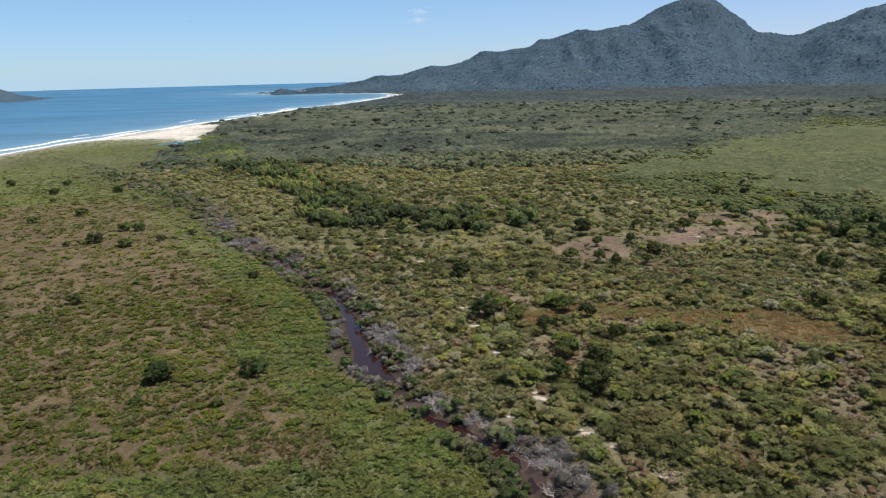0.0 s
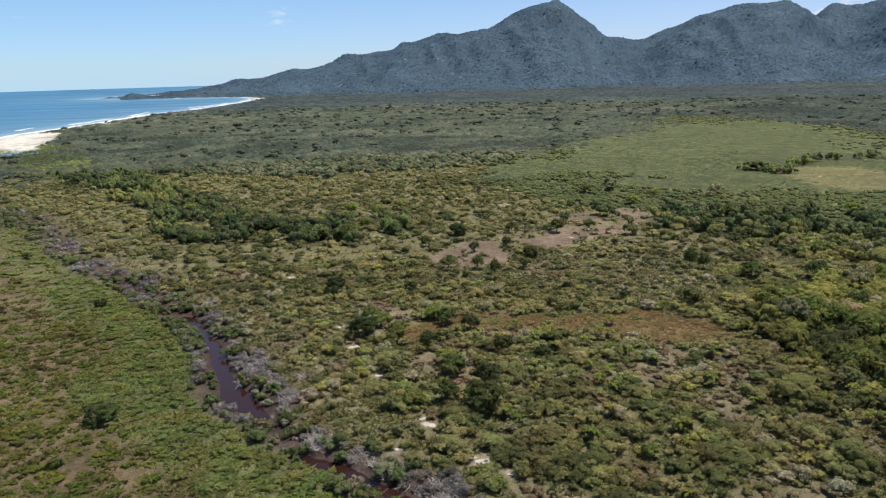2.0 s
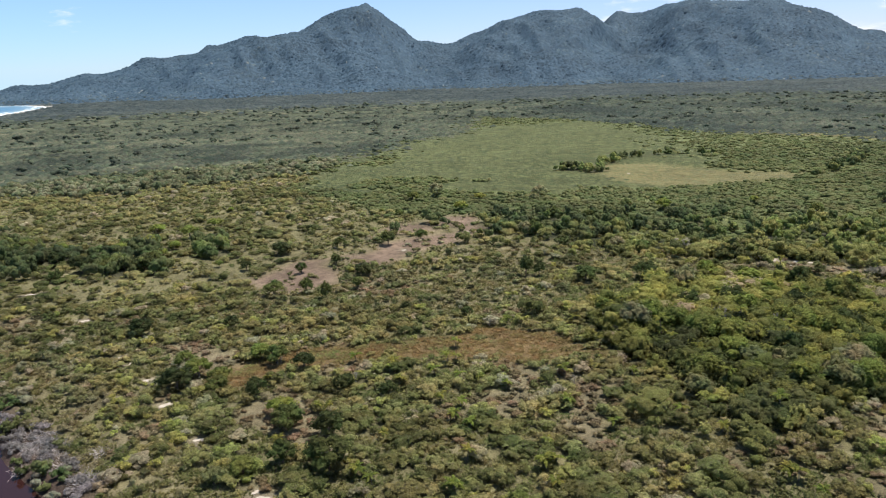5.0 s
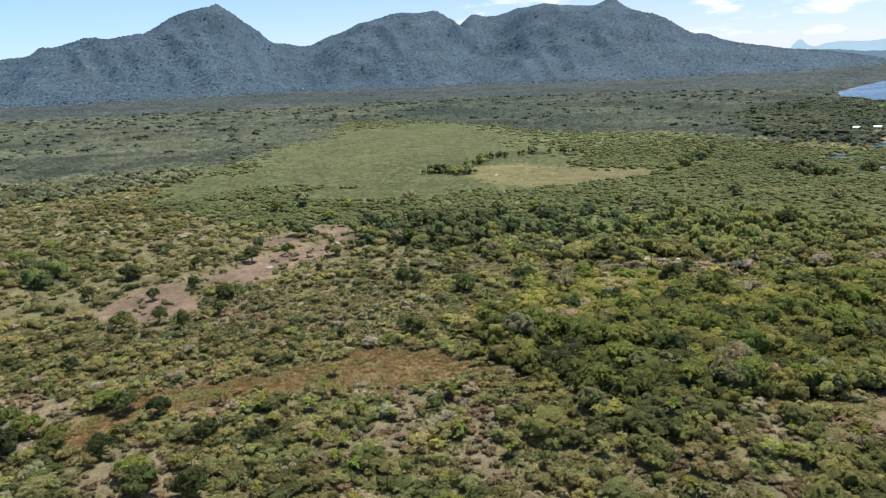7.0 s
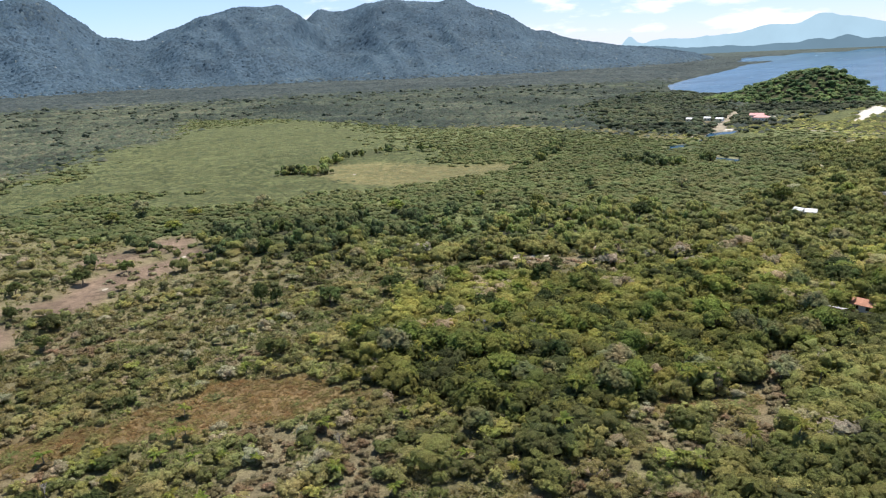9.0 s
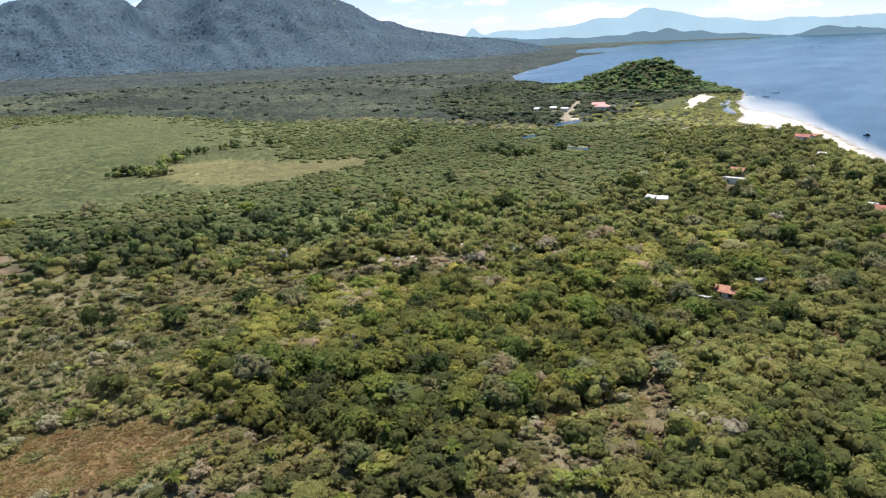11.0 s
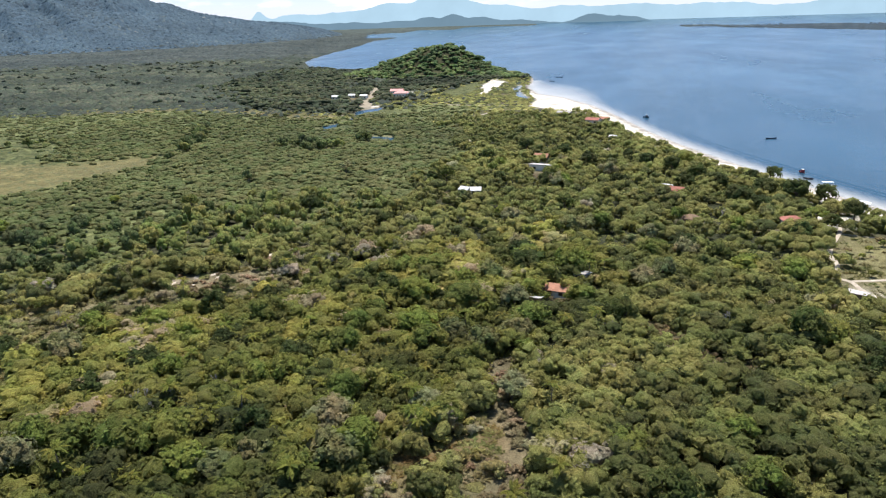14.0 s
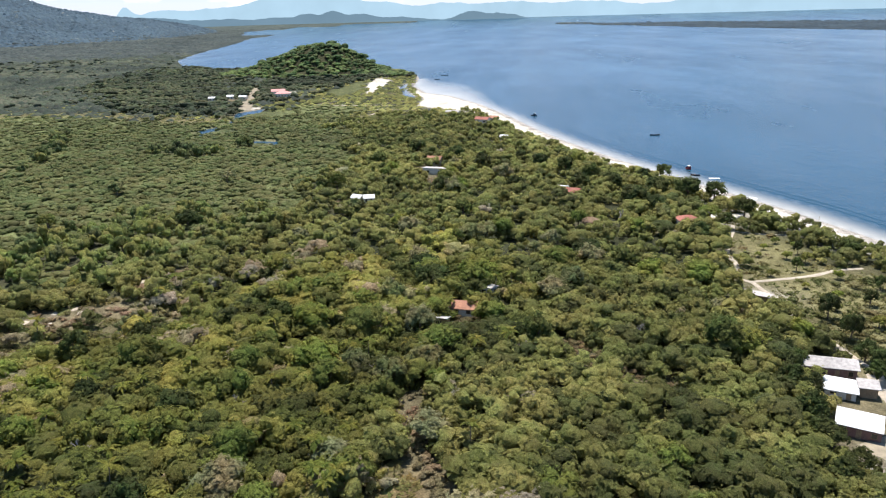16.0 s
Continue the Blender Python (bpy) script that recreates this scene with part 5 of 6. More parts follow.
def limb(bm, a, b, r0, r1, sides=5):
    """A tapered length of wood."""
    a, b = Vector(a), Vector(b)
    q = (b - a).to_track_quat("Z", "Y")
    rings = []
    for p, r in ((a, r0), (b, r1)):
        rings.append([bm.verts.new(p + q @ Vector((r * math.cos(6.2832 * i / sides), r * math.sin(6.2832 * i / sides), 0))) for i in range(sides)])
    for i in range(sides):
        j = (i + 1) % sides
        bm.faces.new((rings[0][i], rings[0][j], rings[1][j], rings[1][i]))
    bm.faces.new(rings[1])


def tree_form(name, seed, crown, leaves, trunk_to, label, crown_label):
    """A tree of unit width and height: trunk with limbs, and a crown of leaf clusters."""
    r = random.Random(seed)
    base = new(name)
    bm = bmesh.new()
    fork = Vector((r.uniform(-0.03, 0.03), r.uniform(-0.03, 0.03), trunk_to))
    limb(bm, (0, 0, -0.06), fork, 0.045, 0.03, 6)
    for i in range(5):
        a = i * 1.257 + r.uniform(-0.4, 0.4)
        mid = fork + Vector((math.cos(a) * 0.14, math.sin(a) * 0.14, r.uniform(0.1, 0.2)))
        limb(bm, fork, mid, 0.025, 0.014)
        tip = mid + Vector((math.cos(a + 0.3) * 0.16, math.sin(a + 0.3) * 0.16, r.uniform(0.12, 0.26)))
        limb(bm, mid, tip, 0.014, 0.005, 4)
    part("trunk", bm, BARK, base)
    soup_part("crown", crown, leaves, base, crown_label)
    return tagged(base, label, "tree")


def raised(v, low):
    """A crown shifted up onto its trunk."""
    verts = v[0].copy()
    verts[:, 2] = low + verts[:, 2] * (1 - low)
    return verts, v[1]


DARK = leaf_mat("dark_tree_leaves", [(0, (0.052, 0.064, 0.022)), (0.5, (0.081, 0.101, 0.031)), (1, (0.121, 0.141, 0.040))], joined=False, dry=0.1)
GREEN = leaf_mat("green_tree_leaves", [(0, (0.138, 0.156, 0.040)), (0.5, (0.197, 0.225, 0.053)), (1, (0.263, 0.281, 0.057))], joined=False, dry=0.1)
PALE = leaf_mat("pale_tree_leaves", [(0, (0.158, 0.175, 0.075)), (0.5, (0.223, 0.225, 0.088)), (1, (0.289, 0.263, 0.138))], joined=False)
FROND = leaf_mat("palm_fronds", [(0, (0.13, 0.155, 0.035)), (0.5, (0.20, 0.215, 0.042)), (1, (0.29, 0.275, 0.06))], joined=False, spread=0.2, dry=0.0, holes=0)

FORMS = {}
FORMS["dark"] = [tree_form("tree", 1 + i, raised(crown_soup(330, 200 + i, 13, 0.06, -0.3), 0.08), DARK, 0.3, "dark green broadleaf tree with a dense rounded crown", "dark rounded crown") for i in range(3)]
FORMS["green"] = [tree_form("tree", 11 + i, raised(crown_soup(330, 220 + i, 12, 0.06, -0.2, 0.26), 0.14), GREEN, 0.34, "bright green broadleaf tree in the coastal thicket", "bright leafy crown") for i in range(3)]
FORMS["pale"] = [tree_form("tree", 21 + i, raised(crown_soup(330, 240 + i, 13, 0.058, -0.1, 0.3), 0.14), PALE, 0.36, "pale grey-green tree with a spreading crown", "pale spreading crown") for i in range(2)]
FORMS["bush"] = []
for i in range(3):
    b = new("bush")
    soup_part("crown", crown_soup(280, 280 + i, 13, 0.064, -0.75), DARK, b)
    bm = bmesh.new()
    for k in range(4):
        limb(bm, (0, 0, -0.05), (0.18 * math.cos(k * 1.6), 0.18 * math.sin(k * 1.6), 0.4), 0.03, 0.012, 4)
    part("stem", bm, BARK, b)
    FORMS["bush"].append(tagged(b, "dark rounded bush alone on the open marsh", "bush"))


def frond_bm(seed, n=6):
    """One arching palm leaf: a folded blade with a ragged edge."""
    r = random.Random(seed)
    bm = bmesh.new()
    prev = None
    for i in range(n + 1):
        t = i / n
        x, z = t * 0.95 - 0.12 * t * t, 0.5 * t - 0.78 * t * t
        w = 0.15 * math.sin(math.pi * min(1, 0.12 + 0.9 * t)) * r.uniform(0.8, 1.15) + 0.01
        row = [bm.verts.new((x, s * w, z - 0.5 * w * abs(s))) for s in (-1, 0, 1)]
        if prev:
            for k in (0, 1):
                bm.faces.new((prev[k], row[k], row[k + 1], prev[k + 1]))
        prev = row
    return bm


def palm_form(seed, tall):
    base = new("palm")
    r = random.Random(seed)
    bm = bmesh.new()
    p = Vector((0, 0, -0.3))
    lean = Vector((r.uniform(-0.08, 0.08), r.uniform(-0.08, 0.08), 0))
    for i in range(5):
        q = Vector((lean.x * (i + 1) ** 1.4, lean.y * (i + 1) ** 1.4, tall * (i + 1) / 5))
        limb(bm, p, q, 0.13 - 0.012 * i, 0.118 - 0.012 * i, 6)
        p = q
    part("trunk", bm, PALM_BARK, base)
    first = part("frond", frond_bm(seed), FROND, base)
    n = 12
    for i in range(n):
        f = first if i == 0 else new("frond", first.data)
        f.parent = base
        f.matrix_basis = Matrix.Translation(p) @ pose(0, 0, 0, 0, r.uniform(-38, 12), i * 360 / n + r.uniform(-12, 12)) @ Matrix.Scale(r.uniform(1.9, 2.7), 4)
    return tagged(base, "yellow-green palm with arching fronds above the scrub", "palm")


PALMS = [palm_form(5, 2.3), palm_form(6, 3.6), palm_form(7, 5.0)]


def dead_form(seed):
    """A tangle of bleached boughs."""
    r = random.Random(seed)
    bm = bmesh.new()
    for i in range(34):
        a, e = r.uniform(0, 6.283), r.uniform(0.1, 1.1)
        p = Vector((r.uniform(-1.2, 1.2), r.uniform(-1.2, 1.2), 0))
        rad = r.uniform(0.04, 0.08)
        for k in range(3):
            q = p + Vector((math.cos(a) * math.cos(e), math.sin(a) * math.cos(e), math.sin(e))) * r.uniform(0.5, 1.1)
            limb(bm, p, q, rad, rad * 0.65, 3)
            p, rad = q, rad * 0.65
            a += r.uniform(-0.7, 0.7)
            e += r.uniform(-0.6, 0.35)
    ob = link("dead_shrub", bm, DEADWOOD)
    return tagged(ob, "bleached dead mangrove branches tangled on the creek bank", "dead shrub")


def bare_form(seed):
    """A leafless tree of unit height: forking grey boughs."""
    r = random.Random(seed)
    bm = bmesh.new()

    def fork(p, way, length, rad, depth):
        q = p + way * length
        limb(bm, p, q, rad, rad * 0.65, 4)
        if depth:
            for i in range(3):
                turn = Vector((r.uniform(-1, 1), r.uniform(-1, 1), r.uniform(-0.1, 0.7)))
                fork(q, (way * 0.7 + turn * 0.75).normalized(), length * r.uniform(0.6, 0.8), rad * 0.6, depth - 1)

    fork(Vector((0, 0, -0.05)), Vector((0.05, 0, 1)), 0.36, 0.035, 3)
    return tagged(link("bare_tree", bm, DEADWOOD), "leafless grey tree among green crowns", "tree")


BARE_TREES = [bare_form(s) for s in range(3)]
DEAD = [dead_form(s) for s in range(3)]
_used = set()
_rng = random.Random(77)


def stand(forms, x, y, w, h, group, sink=0.0):
    """Sets a plant at its place: the form itself the first time, a copy afterwards."""
    f = _rng.choice(forms)
    z = float(ground_height(np.array([x]), np.array([y]))[0]) - sink
    m = Matrix.Translation((x, y, z)) @ Matrix.Rotation(_rng.uniform(0, 6.283), 4, "Z")
    if f.name in _used:
        sx, sy, sz = f.scale
        ob = copy_thing(f, m @ Matrix.Diagonal((w / sx, w / sy, h / sz, 1)))
    else:
        _used.add(f.name)
        f.matrix_basis = m @ Matrix.Diagonal((w, w, h, 1))
        ob = f
    ob["group"] = group
    return ob


MARSH_BUSHES = [(-75, 172, 8.8), (-51, 175, 7.9), (-131, 241, 6.5), (-170, 339, 8.5), (-151, 329, 7.5), (-168, 367, 8), (-160, 366, 7), (-232, 395, 6.5), (-181, 333, 4.6), (-215, 417, 8.5),
                (-277, 504, 8), (-290, 548, 8), (-233, 507, 8), (-55, 156, 3.2), (-128, 354, 4.9), (-139, 341, 5), (-75, 267, 5), (-337, 554, 9), (-75, 158, 3.2), (-260, 470, 5), (-300, 450, 6), (-205, 470, 5)]
for x, y, w in MARSH_BUSHES:
    stand(FORMS["bush"], x, y, w, w * 0.62, "dark bushes on the marsh")

LONE_TREES = [(5, 260, 8, 6.5), (66, 307, 5, 5), (50, 282, 8, 6), (37, 218, 7, 6), (11, 214, 9, 6.5), (31, 179, 7.5, 6.5), (34, 159, 10, 8), (28, 200, 6, 5.5), (48, 193, 5.5, 5), (112, 333, 7.5, 7), (92, 341, 6, 5.5),
              (66, 343, 9, 6), (31, 254, 5, 4.5), (-23, 374, 9, 7), (173, 231, 9, 7.5), (200, 212, 6, 6), (219, 185, 6, 6.5), (129, 335, 6.5, 5.5), (82, 313, 5, 5), (79, 275, 5, 5), (86, 291, 7, 5.5), (38, 172, 7, 6.5), (27, 166, 6, 5.5), (20, 207, 6, 5),
              (256, 118, 11, 9), (268, 122, 10, 8), (184, 160, 8, 8), (174, 192, 9, 8), (198, 224, 7, 6), (154, 241, 8, 6), (365, 24, 12, 11), (364, 13, 9, 9), (337, 9, 9, 9), (354, 47, 13, 10), (372, 35, 11, 9), (217, 35, 6, 6), (213, 33, 5, 5.5), (225, 31, 5, 5), (222, 36, 6, 6), (218, 17, 5.5, 6), (208, 19, 5, 5.5), (172, 40, 6, 5.5), (182, 38, 5.5, 5.5), (203, 34, 5, 5),
              (406, 26, 8, 8), (472, 151, 10, 9), (453, 128, 11, 9), (561, 147, 9, 6), (192, 38, 6.5, 7), (184, 39, 6, 6), (205, 37, 6, 6), (210, 36, 6, 6.5), (176, 36, 5, 5), (294, -11, 7.5, 5), (229, 271, 7, 6), (199, 264, 6, 5), (385, 66, 9, 8), (345, 40, 9, 8), (322, 20, 8, 7), (388, 52, 10, 8), (399, 36, 8, 7)]
for x, y, w, h in LONE_TREES:
    stand(FORMS["dark"], x, y, w, h, "dark trees standing out of the scrub")
for x, y, w, h in [(139, 258, 6.0, 8.5), (64, 265, 4.5, 8), (61, 280, 5, 6), (143, 255, 4.5, 6)]:
    stand(FORMS["dark"], x, y, w, h, "dark trees standing out of the scrub")
for x, y, w, h in [(241, 16, 6, 9), (228, 16, 6, 9.5), (212, 16, 7, 8), (293, 5, 3.5, 6), (277, 11, 3.5, 6), (250, 2, 4, 6), (262, -6, 4, 5.5)]:
    stand(FORMS["dark"], x, y, w * 0.9, h * 0.85, "trees in the open field")
for x, y, w, h in [(143, 185, 10, 9), (146, 175, 11, 9), (172, 185, 7.5, 8), (141, 160, 10, 8.5), (173, 164, 7, 7.5), (165, 143, 7.5, 7), (247, 145, 11, 9), (269, 166, 9, 8), (149, 167, 11, 9), (205, 138, 11, 9), (225, 131, 11, 9),
                   (216, 111, 10, 8), (262, 106, 11, 9.5), (236, 103, 5, 4), (235, 111, 5, 3.6), (228, 131, 10, 8), (335, 22, 9, 6), (266, 41, 10, 8), (218, 42, 10, 8), (-50, 405, 9, 7), (-22, 392, 8, 7), (2, 382, 8, 6.5), (16, 390, 9, 7), (-72, 446, 9, 7), (-38, 418, 8, 6), (34, 402, 9, 7), (48, 420, 8, 6), (20, 420, 8, 6), (178, 158, 8, 7.5), (234, 100, 8, 7), (237, 114, 8, 7)]:
    stand(FORMS["green"], x, y, w, h, "bright broadleaf trees of the thicket")
for x, y, w, h in [(258, 106, 9, 8.5), (264, 119, 10, 8), (263, 101, 7, 7)]:
    stand(FORMS["green"], x, y, w, h, "broad trees round the tiled house")
for x, y, w, h in [(17, 219, 7.5, 6), (14, 228, 6, 5), (34, 224, 6.5, 5), (19, 165, 6, 4.5), (31, 186, 7, 5.5), (21, 212, 6, 5)]:
    stand(FORMS["green"], x, y, w, h, "bright trees along the sandy track")
for x, y, w, h in [(160, 141, 10, 8), (141, 155, 9, 7), (148, 150, 7, 6), (200, 120, 8, 7), (180, 110, 8, 6), (250, 85, 9, 7), (120, 150, 7, 5.5), (170, 125, 8, 6)]:
    stand(FORMS["pale"], x, y, w, h, "pale spreading trees")

for x, y, w, h in [(305, 8, 3, 2.6), (298, 14, 2.6, 2.4), (288, 10, 3.4, 3), (284, 6, 4, 4), (270, 2, 3.5, 3), (255, 8, 3, 2.4), (262, 14, 2.4, 2), (246, 12, 3, 2.6), (236, 6, 4, 3.6), (222, 4, 4, 3.4), (206, 8, 5, 4.5), (198, 12, 4, 4), (216, -4, 4, 3.5), (300, 4, 2.6, 2.4), (246, -6, 4, 3.4), (228, -10, 4, 3.2), (272, 20, 3, 2.6), (290, 18, 2.4, 2)]:
    stand(FORMS["green"], x, y, w, h, "bushes in the open field")

# more trees through the woods, by kind of cover
_n = {WOOD: 0, COASTAL: 0, FOREST: 0, SCRUB: 0, FAR: 0, PLAIN: 0, HILLSIDE: 0}
_cap = {WOOD: 40, COASTAL: 70, FOREST: 48, SCRUB: 28, FAR: 0, PLAIN: 14, HILLSIDE: 0}
_x = np.array([_rng.uniform(-200, 520) for i in range(6000)])
_y = np.array([_rng.uniform(20, 620) for i in range(6000)])
_k = cover(_x, _y)
for x, y, k in zip(_x, _y, _k):
    k = int(k)
    if k not in _n or _n[k] >= _cap[k]:
        continue
    d = math.hypot(x - HUB[0], y - HUB[1])
    if d > (420 if k != FOREST else 560) or d < 70:
        continue
    _n[k] += 1
    u = _rng.random()
    w = _rng.uniform(5.5, 10) if k != SCRUB else _rng.uniform(3.5, 6)
    h = w * _rng.uniform(0.7, 0.95) + (1.5 if k in (WOOD, COASTAL) else 0)
    f = "dark" if u < (0.2 if k == WOOD else 0.36) or k == FOREST else ("green" if u < 0.78 else "pale")
    stand(FORMS[f], float(x), float(y), w, h, {"dark": "dark trees standing out of the scrub", "green": "bright broadleaf trees of the thicket", "pale": "pale spreading trees"}[f])

PALM_SPOTS = [(77, 195, 1), (56, 208, 0), (64, 201, 0), (138, 184, 1), (156, 193, 1), (135, 167, 1), (124, 205, 0), (184, 195, 2), (174, 198, 2), (190, 188, 2), (166, 164, 2), (136, 170, 1), (154, 167, 2), (136, 176, 1), (135, 181, 1),
              (155, 173, 2), (164, 198, 2), (240, 113, 2), (164, 188, 2), (158, 164, 2), (60, 150, 0), (52, 140, 0), (72, 140, 0), (90, 160, 0), (40, 150, 0), (100, 175, 0), (84, 205, 0), (250, 112, 2), (255, 100, 2)]
for x, y, i in PALM_SPOTS:
    s = _rng.uniform(0.85, 1.15)
    stand([PALMS[i]], x, y, s, s, "palms")
for i in range(60):
    x, y = _rng.uniform(25, 135), _rng.uniform(104, 215)
    if int(cover(np.array([x]), np.array([y]))[0]) == SCRUB:
        s = _rng.uniform(0.7, 1.0)
        stand([PALMS[0]], x, y, s, s, "palms")
for i in range(110):
    x, y = _rng.uniform(125, 260), _rng.uniform(95, 225)
    if int(cover(np.array([x]), np.array([y]))[0]) in (WOOD, COASTAL):
        s = _rng.uniform(1.0, 1.35)
        stand(PALMS[1:], x, y, s, s, "palms")
for x, y, h in [(149, 151, 6), (159, 182, 7), (201, 123, 6.5), (155, 178, 6), (38, 218, 4), (52, 196, 3.6), (254, 183, 5), (170, 171, 6), (186, 148, 6), (215, 92, 5.5), (225, 64, 6), (330, 56, 6), (196, 236, 4.5), (98, 168, 4)]:
    stand(BARE_TREES, x, y, h * 0.9, h, "leafless trees")
DEAD_SPOTS = [(-19, 197), (-15, 192), (-17, 201), (-21, 190), (-14, 186), (-43, 268), (-38, 262), (-50, 290), (-70, 305), (5, 146), (2, 151), (10, 137), (13, 134), (16, 128), (19, 126), (15, 131), (21, 122), (24, 117), (12, 139), (-3, 154), (-12, 168), (-33, 238), (18, 118), (-9, 175), (22, 128), (-60, 285)]
DEAD_SPOTS += [(sx + _rng.uniform(-0.8, 0.8) * sr, sy + _rng.uniform(-0.8, 0.8) * sr) for sx, sy, sr in DEAD_BANKS for i in range(7)]
DEAD_SPOTS = [p for p in DEAD_SPOTS if float(shore_height(np.array([p[0]]), np.array([p[1]]))[2][0]) > 0.4]
for x, y in DEAD_SPOTS:
    s = _rng.uniform(0.6, 1.05)
    stand(DEAD, x, y, s, s * 0.8, "bleached dead mangroves")

# ---- houses, boats ----
TILE = plain_mat("clay_roof_tiles", (0.36, 0.18, 0.12), 0.85, 2.5, 0.25)
RED_TILE = plain_mat("red_roof_tiles", (0.32, 0.13, 0.10), 0.85, 2.5, 0.25)
PINK = plain_mat("pink_roof_paint", (0.62, 0.30, 0.28), 0.7, 1.2, 0.18)
WHITE_ROOF = plain_mat("white_sheet_roof", (0.60, 0.60, 0.60), 0.5, 0.9, 0.08)
GREY_ROOF = plain_mat("grey_cement_roof", (0.42, 0.39, 0.38), 0.85, 1.5, 0.25)
THATCH = plain_mat("brown_thatch", (0.22, 0.15, 0.10), 0.95, 5.0, 0.35)
PLASTER = plain_mat("white_plaster", (0.68, 0.65, 0.60), 0.85, 2.0, 0.12)
BRICK_WALL = plain_mat("maroon_wall", (0.22, 0.13, 0.12), 0.85, 3.0, 0.2)
DARK_GLASS = plain_mat("dark_window_glass", (0.02, 0.022, 0.025), 0.15, 1.0, 0.1, 0.5)
TIMBER = plain_mat("painted_timber", (0.30, 0.22, 0.15), 0.7, 6.0, 0.25)
HULL_DARK = plain_mat("dark_hull_paint", (0.05, 0.055, 0.07), 0.5, 3.0, 0.2)
HULL_RED = plain_mat("red_hull_paint", (0.25, 0.04, 0.05), 0.5, 3.0, 0.2)
HULL_WHITE = plain_mat("white_hull_paint", (0.75, 0.75, 0.74), 0.45, 3.0, 0.1)


def box(bm, x0, x1, y0, y1, z0, z1):
    v = [bm.verts.new((x, y, z)) for z in (z0, z1) for y in (y0, y1) for x in (x0, x1)]
    for f in ((0, 2, 3, 1), (4, 5, 7, 6), (0, 1, 5, 4), (2, 6, 7, 3), (0, 4, 6, 2), (1, 3, 7, 5)):
        bm.faces.new([v[i] for i in f])


def slab(bm, pts, thick):
    """A roof plane with thickness, from its corners in order."""
    top = [bm.verts.new(p) for p in pts]
    low = [bm.verts.new((p[0], p[1], p[2] - thick)) for p in pts]
    n = len(pts)
    bm.faces.new(top)
    bm.faces.new(low[::-1])
    for i in range(n):
        j = (i + 1) % n
        bm.faces.new((top[i], low[i], low[j], top[j]))


def house(x, y, turn, length, depth, wall_h, rise, roof_mat, wall_mat, label, shape="gable", name="house", windows=2, eave=0.45):
    """Walls, door, windows and roof; the front faces its own -y."""
    base = new(name)
    z = float(ground_height(np.array([x]), np.array([y]))[0])
    base.matrix_basis = pose(x, y, z - 0.15, 0, 0, turn)
    a, b, h = length / 2, depth / 2, wall_h + 0.15
    back_h = h + (rise if shape == "shed" else 0)
    for nm, dims in (("wall", (-a, a, -b, -b + 0.18, 0, h)), ("wall", (-a, a, b - 0.18, b, 0, back_h)), ("wall", (-a, -a + 0.18, -b + 0.18, b - 0.18, 0, h)), ("wall", (a - 0.18, a, -b + 0.18, b - 0.18, 0, h))):
        bm = bmesh.new()
        box(bm, *dims)
        part(nm, bm, wall_mat, base)
    e = eave
    if shape == "gable":
        for s in (-1, 1):
            bm = bmesh.new()
            drop = rise * e / b
            slab(bm, [(-a - e, s * (b + e), h - drop + 0.12), (a + e, s * (b + e), h - drop + 0.12), (a + e, 0, h + rise + 0.12), (-a - e, 0, h + rise + 0.12)][::s], 0.12)
            part("roof", bm, roof_mat, base)
        for s in (-1, 1):
            bm = bmesh.new()
            q = [(s * (a - 0.09), -b + 0.1, h), (s * (a - 0.09), b - 0.1, h), (s * (a - 0.09), 0, h + rise - 0.12)]
            f = [bm.verts.new(p) for p in q] + [bm.verts.new((p[0] - s * 0.15, p[1], p[2])) for p in q]
            for t in ((0, 1, 2), (5, 4, 3), (0, 3, 4, 1), (1, 4, 5, 2), (2, 5, 3, 0)):
                bm.faces.new([f[i] for i in t])
            part("gable", bm, wall_mat, base)
    elif shape == "hip":
        r = max(a - b, 0.2)
        eh = h + 0.1
        bm = bmesh.new()
        A, Bq, C, D = (-a - e, -b - e, eh), (a + e, -b - e, eh), (a + e, b + e, eh), (-a - e, b + e, eh)
        E1, F1 = (-r, 0, h + rise), (r, 0, h + rise)
        for pts in ((A, Bq, F1, E1), (Bq, C, F1), (C, D, E1, F1), (D, A, E1)):
            slab(bm, pts, 0.12)
        part("roof", bm, roof_mat, base)
    else:
        bm = bmesh.new()
        g = rise / depth
        slab(bm, [(-a - e, -b - e, h - g * e + 0.12), (a + e, -b - e, h - g * e + 0.12), (a + e, b + e, h + rise + g * e + 0.12), (-a - e, b + e, h + rise + g * e + 0.12)], 0.12)
        part("roof", bm, roof_mat, base)
    # openings on the long sides
    for s in (-1, 1):
        for i in range(windows):
            wx = -a + length * (i + 0.5) / windows + 0.1
            bm = bmesh.new()
            ww, z0, z1 = min(1.3, length / windows * 0.35), 0.95, min(2.0, wall_h - 0.3)
            is_door = i == windows // 2 and s == -1
            if is_door:
                box(bm, wx - 0.45, wx + 0.45, s * (b + 0.03), s * (b - 0.02), 0.15, 2.15 if wall_h > 2.4 else wall_h - 0.2)
                part("door", bm, TIMBER, base, "wooden door")
                continue
            for dx0, dx1, dz0, dz1 in ((-ww / 2 - 0.07, -ww / 2, z0, z1), (ww / 2, ww / 2 + 0.07, z0, z1), (-ww / 2 - 0.07, ww / 2 + 0.07, z1, z1 + 0.07), (-ww / 2 - 0.07, ww / 2 + 0.07, z0 - 0.07, z0)):
                box(bm, wx + dx0, wx + dx1, s * (b + 0.05), s * (b - 0.02), dz0, dz1)
            win = part("window", bm, TIMBER, base)
            bm = bmesh.new()
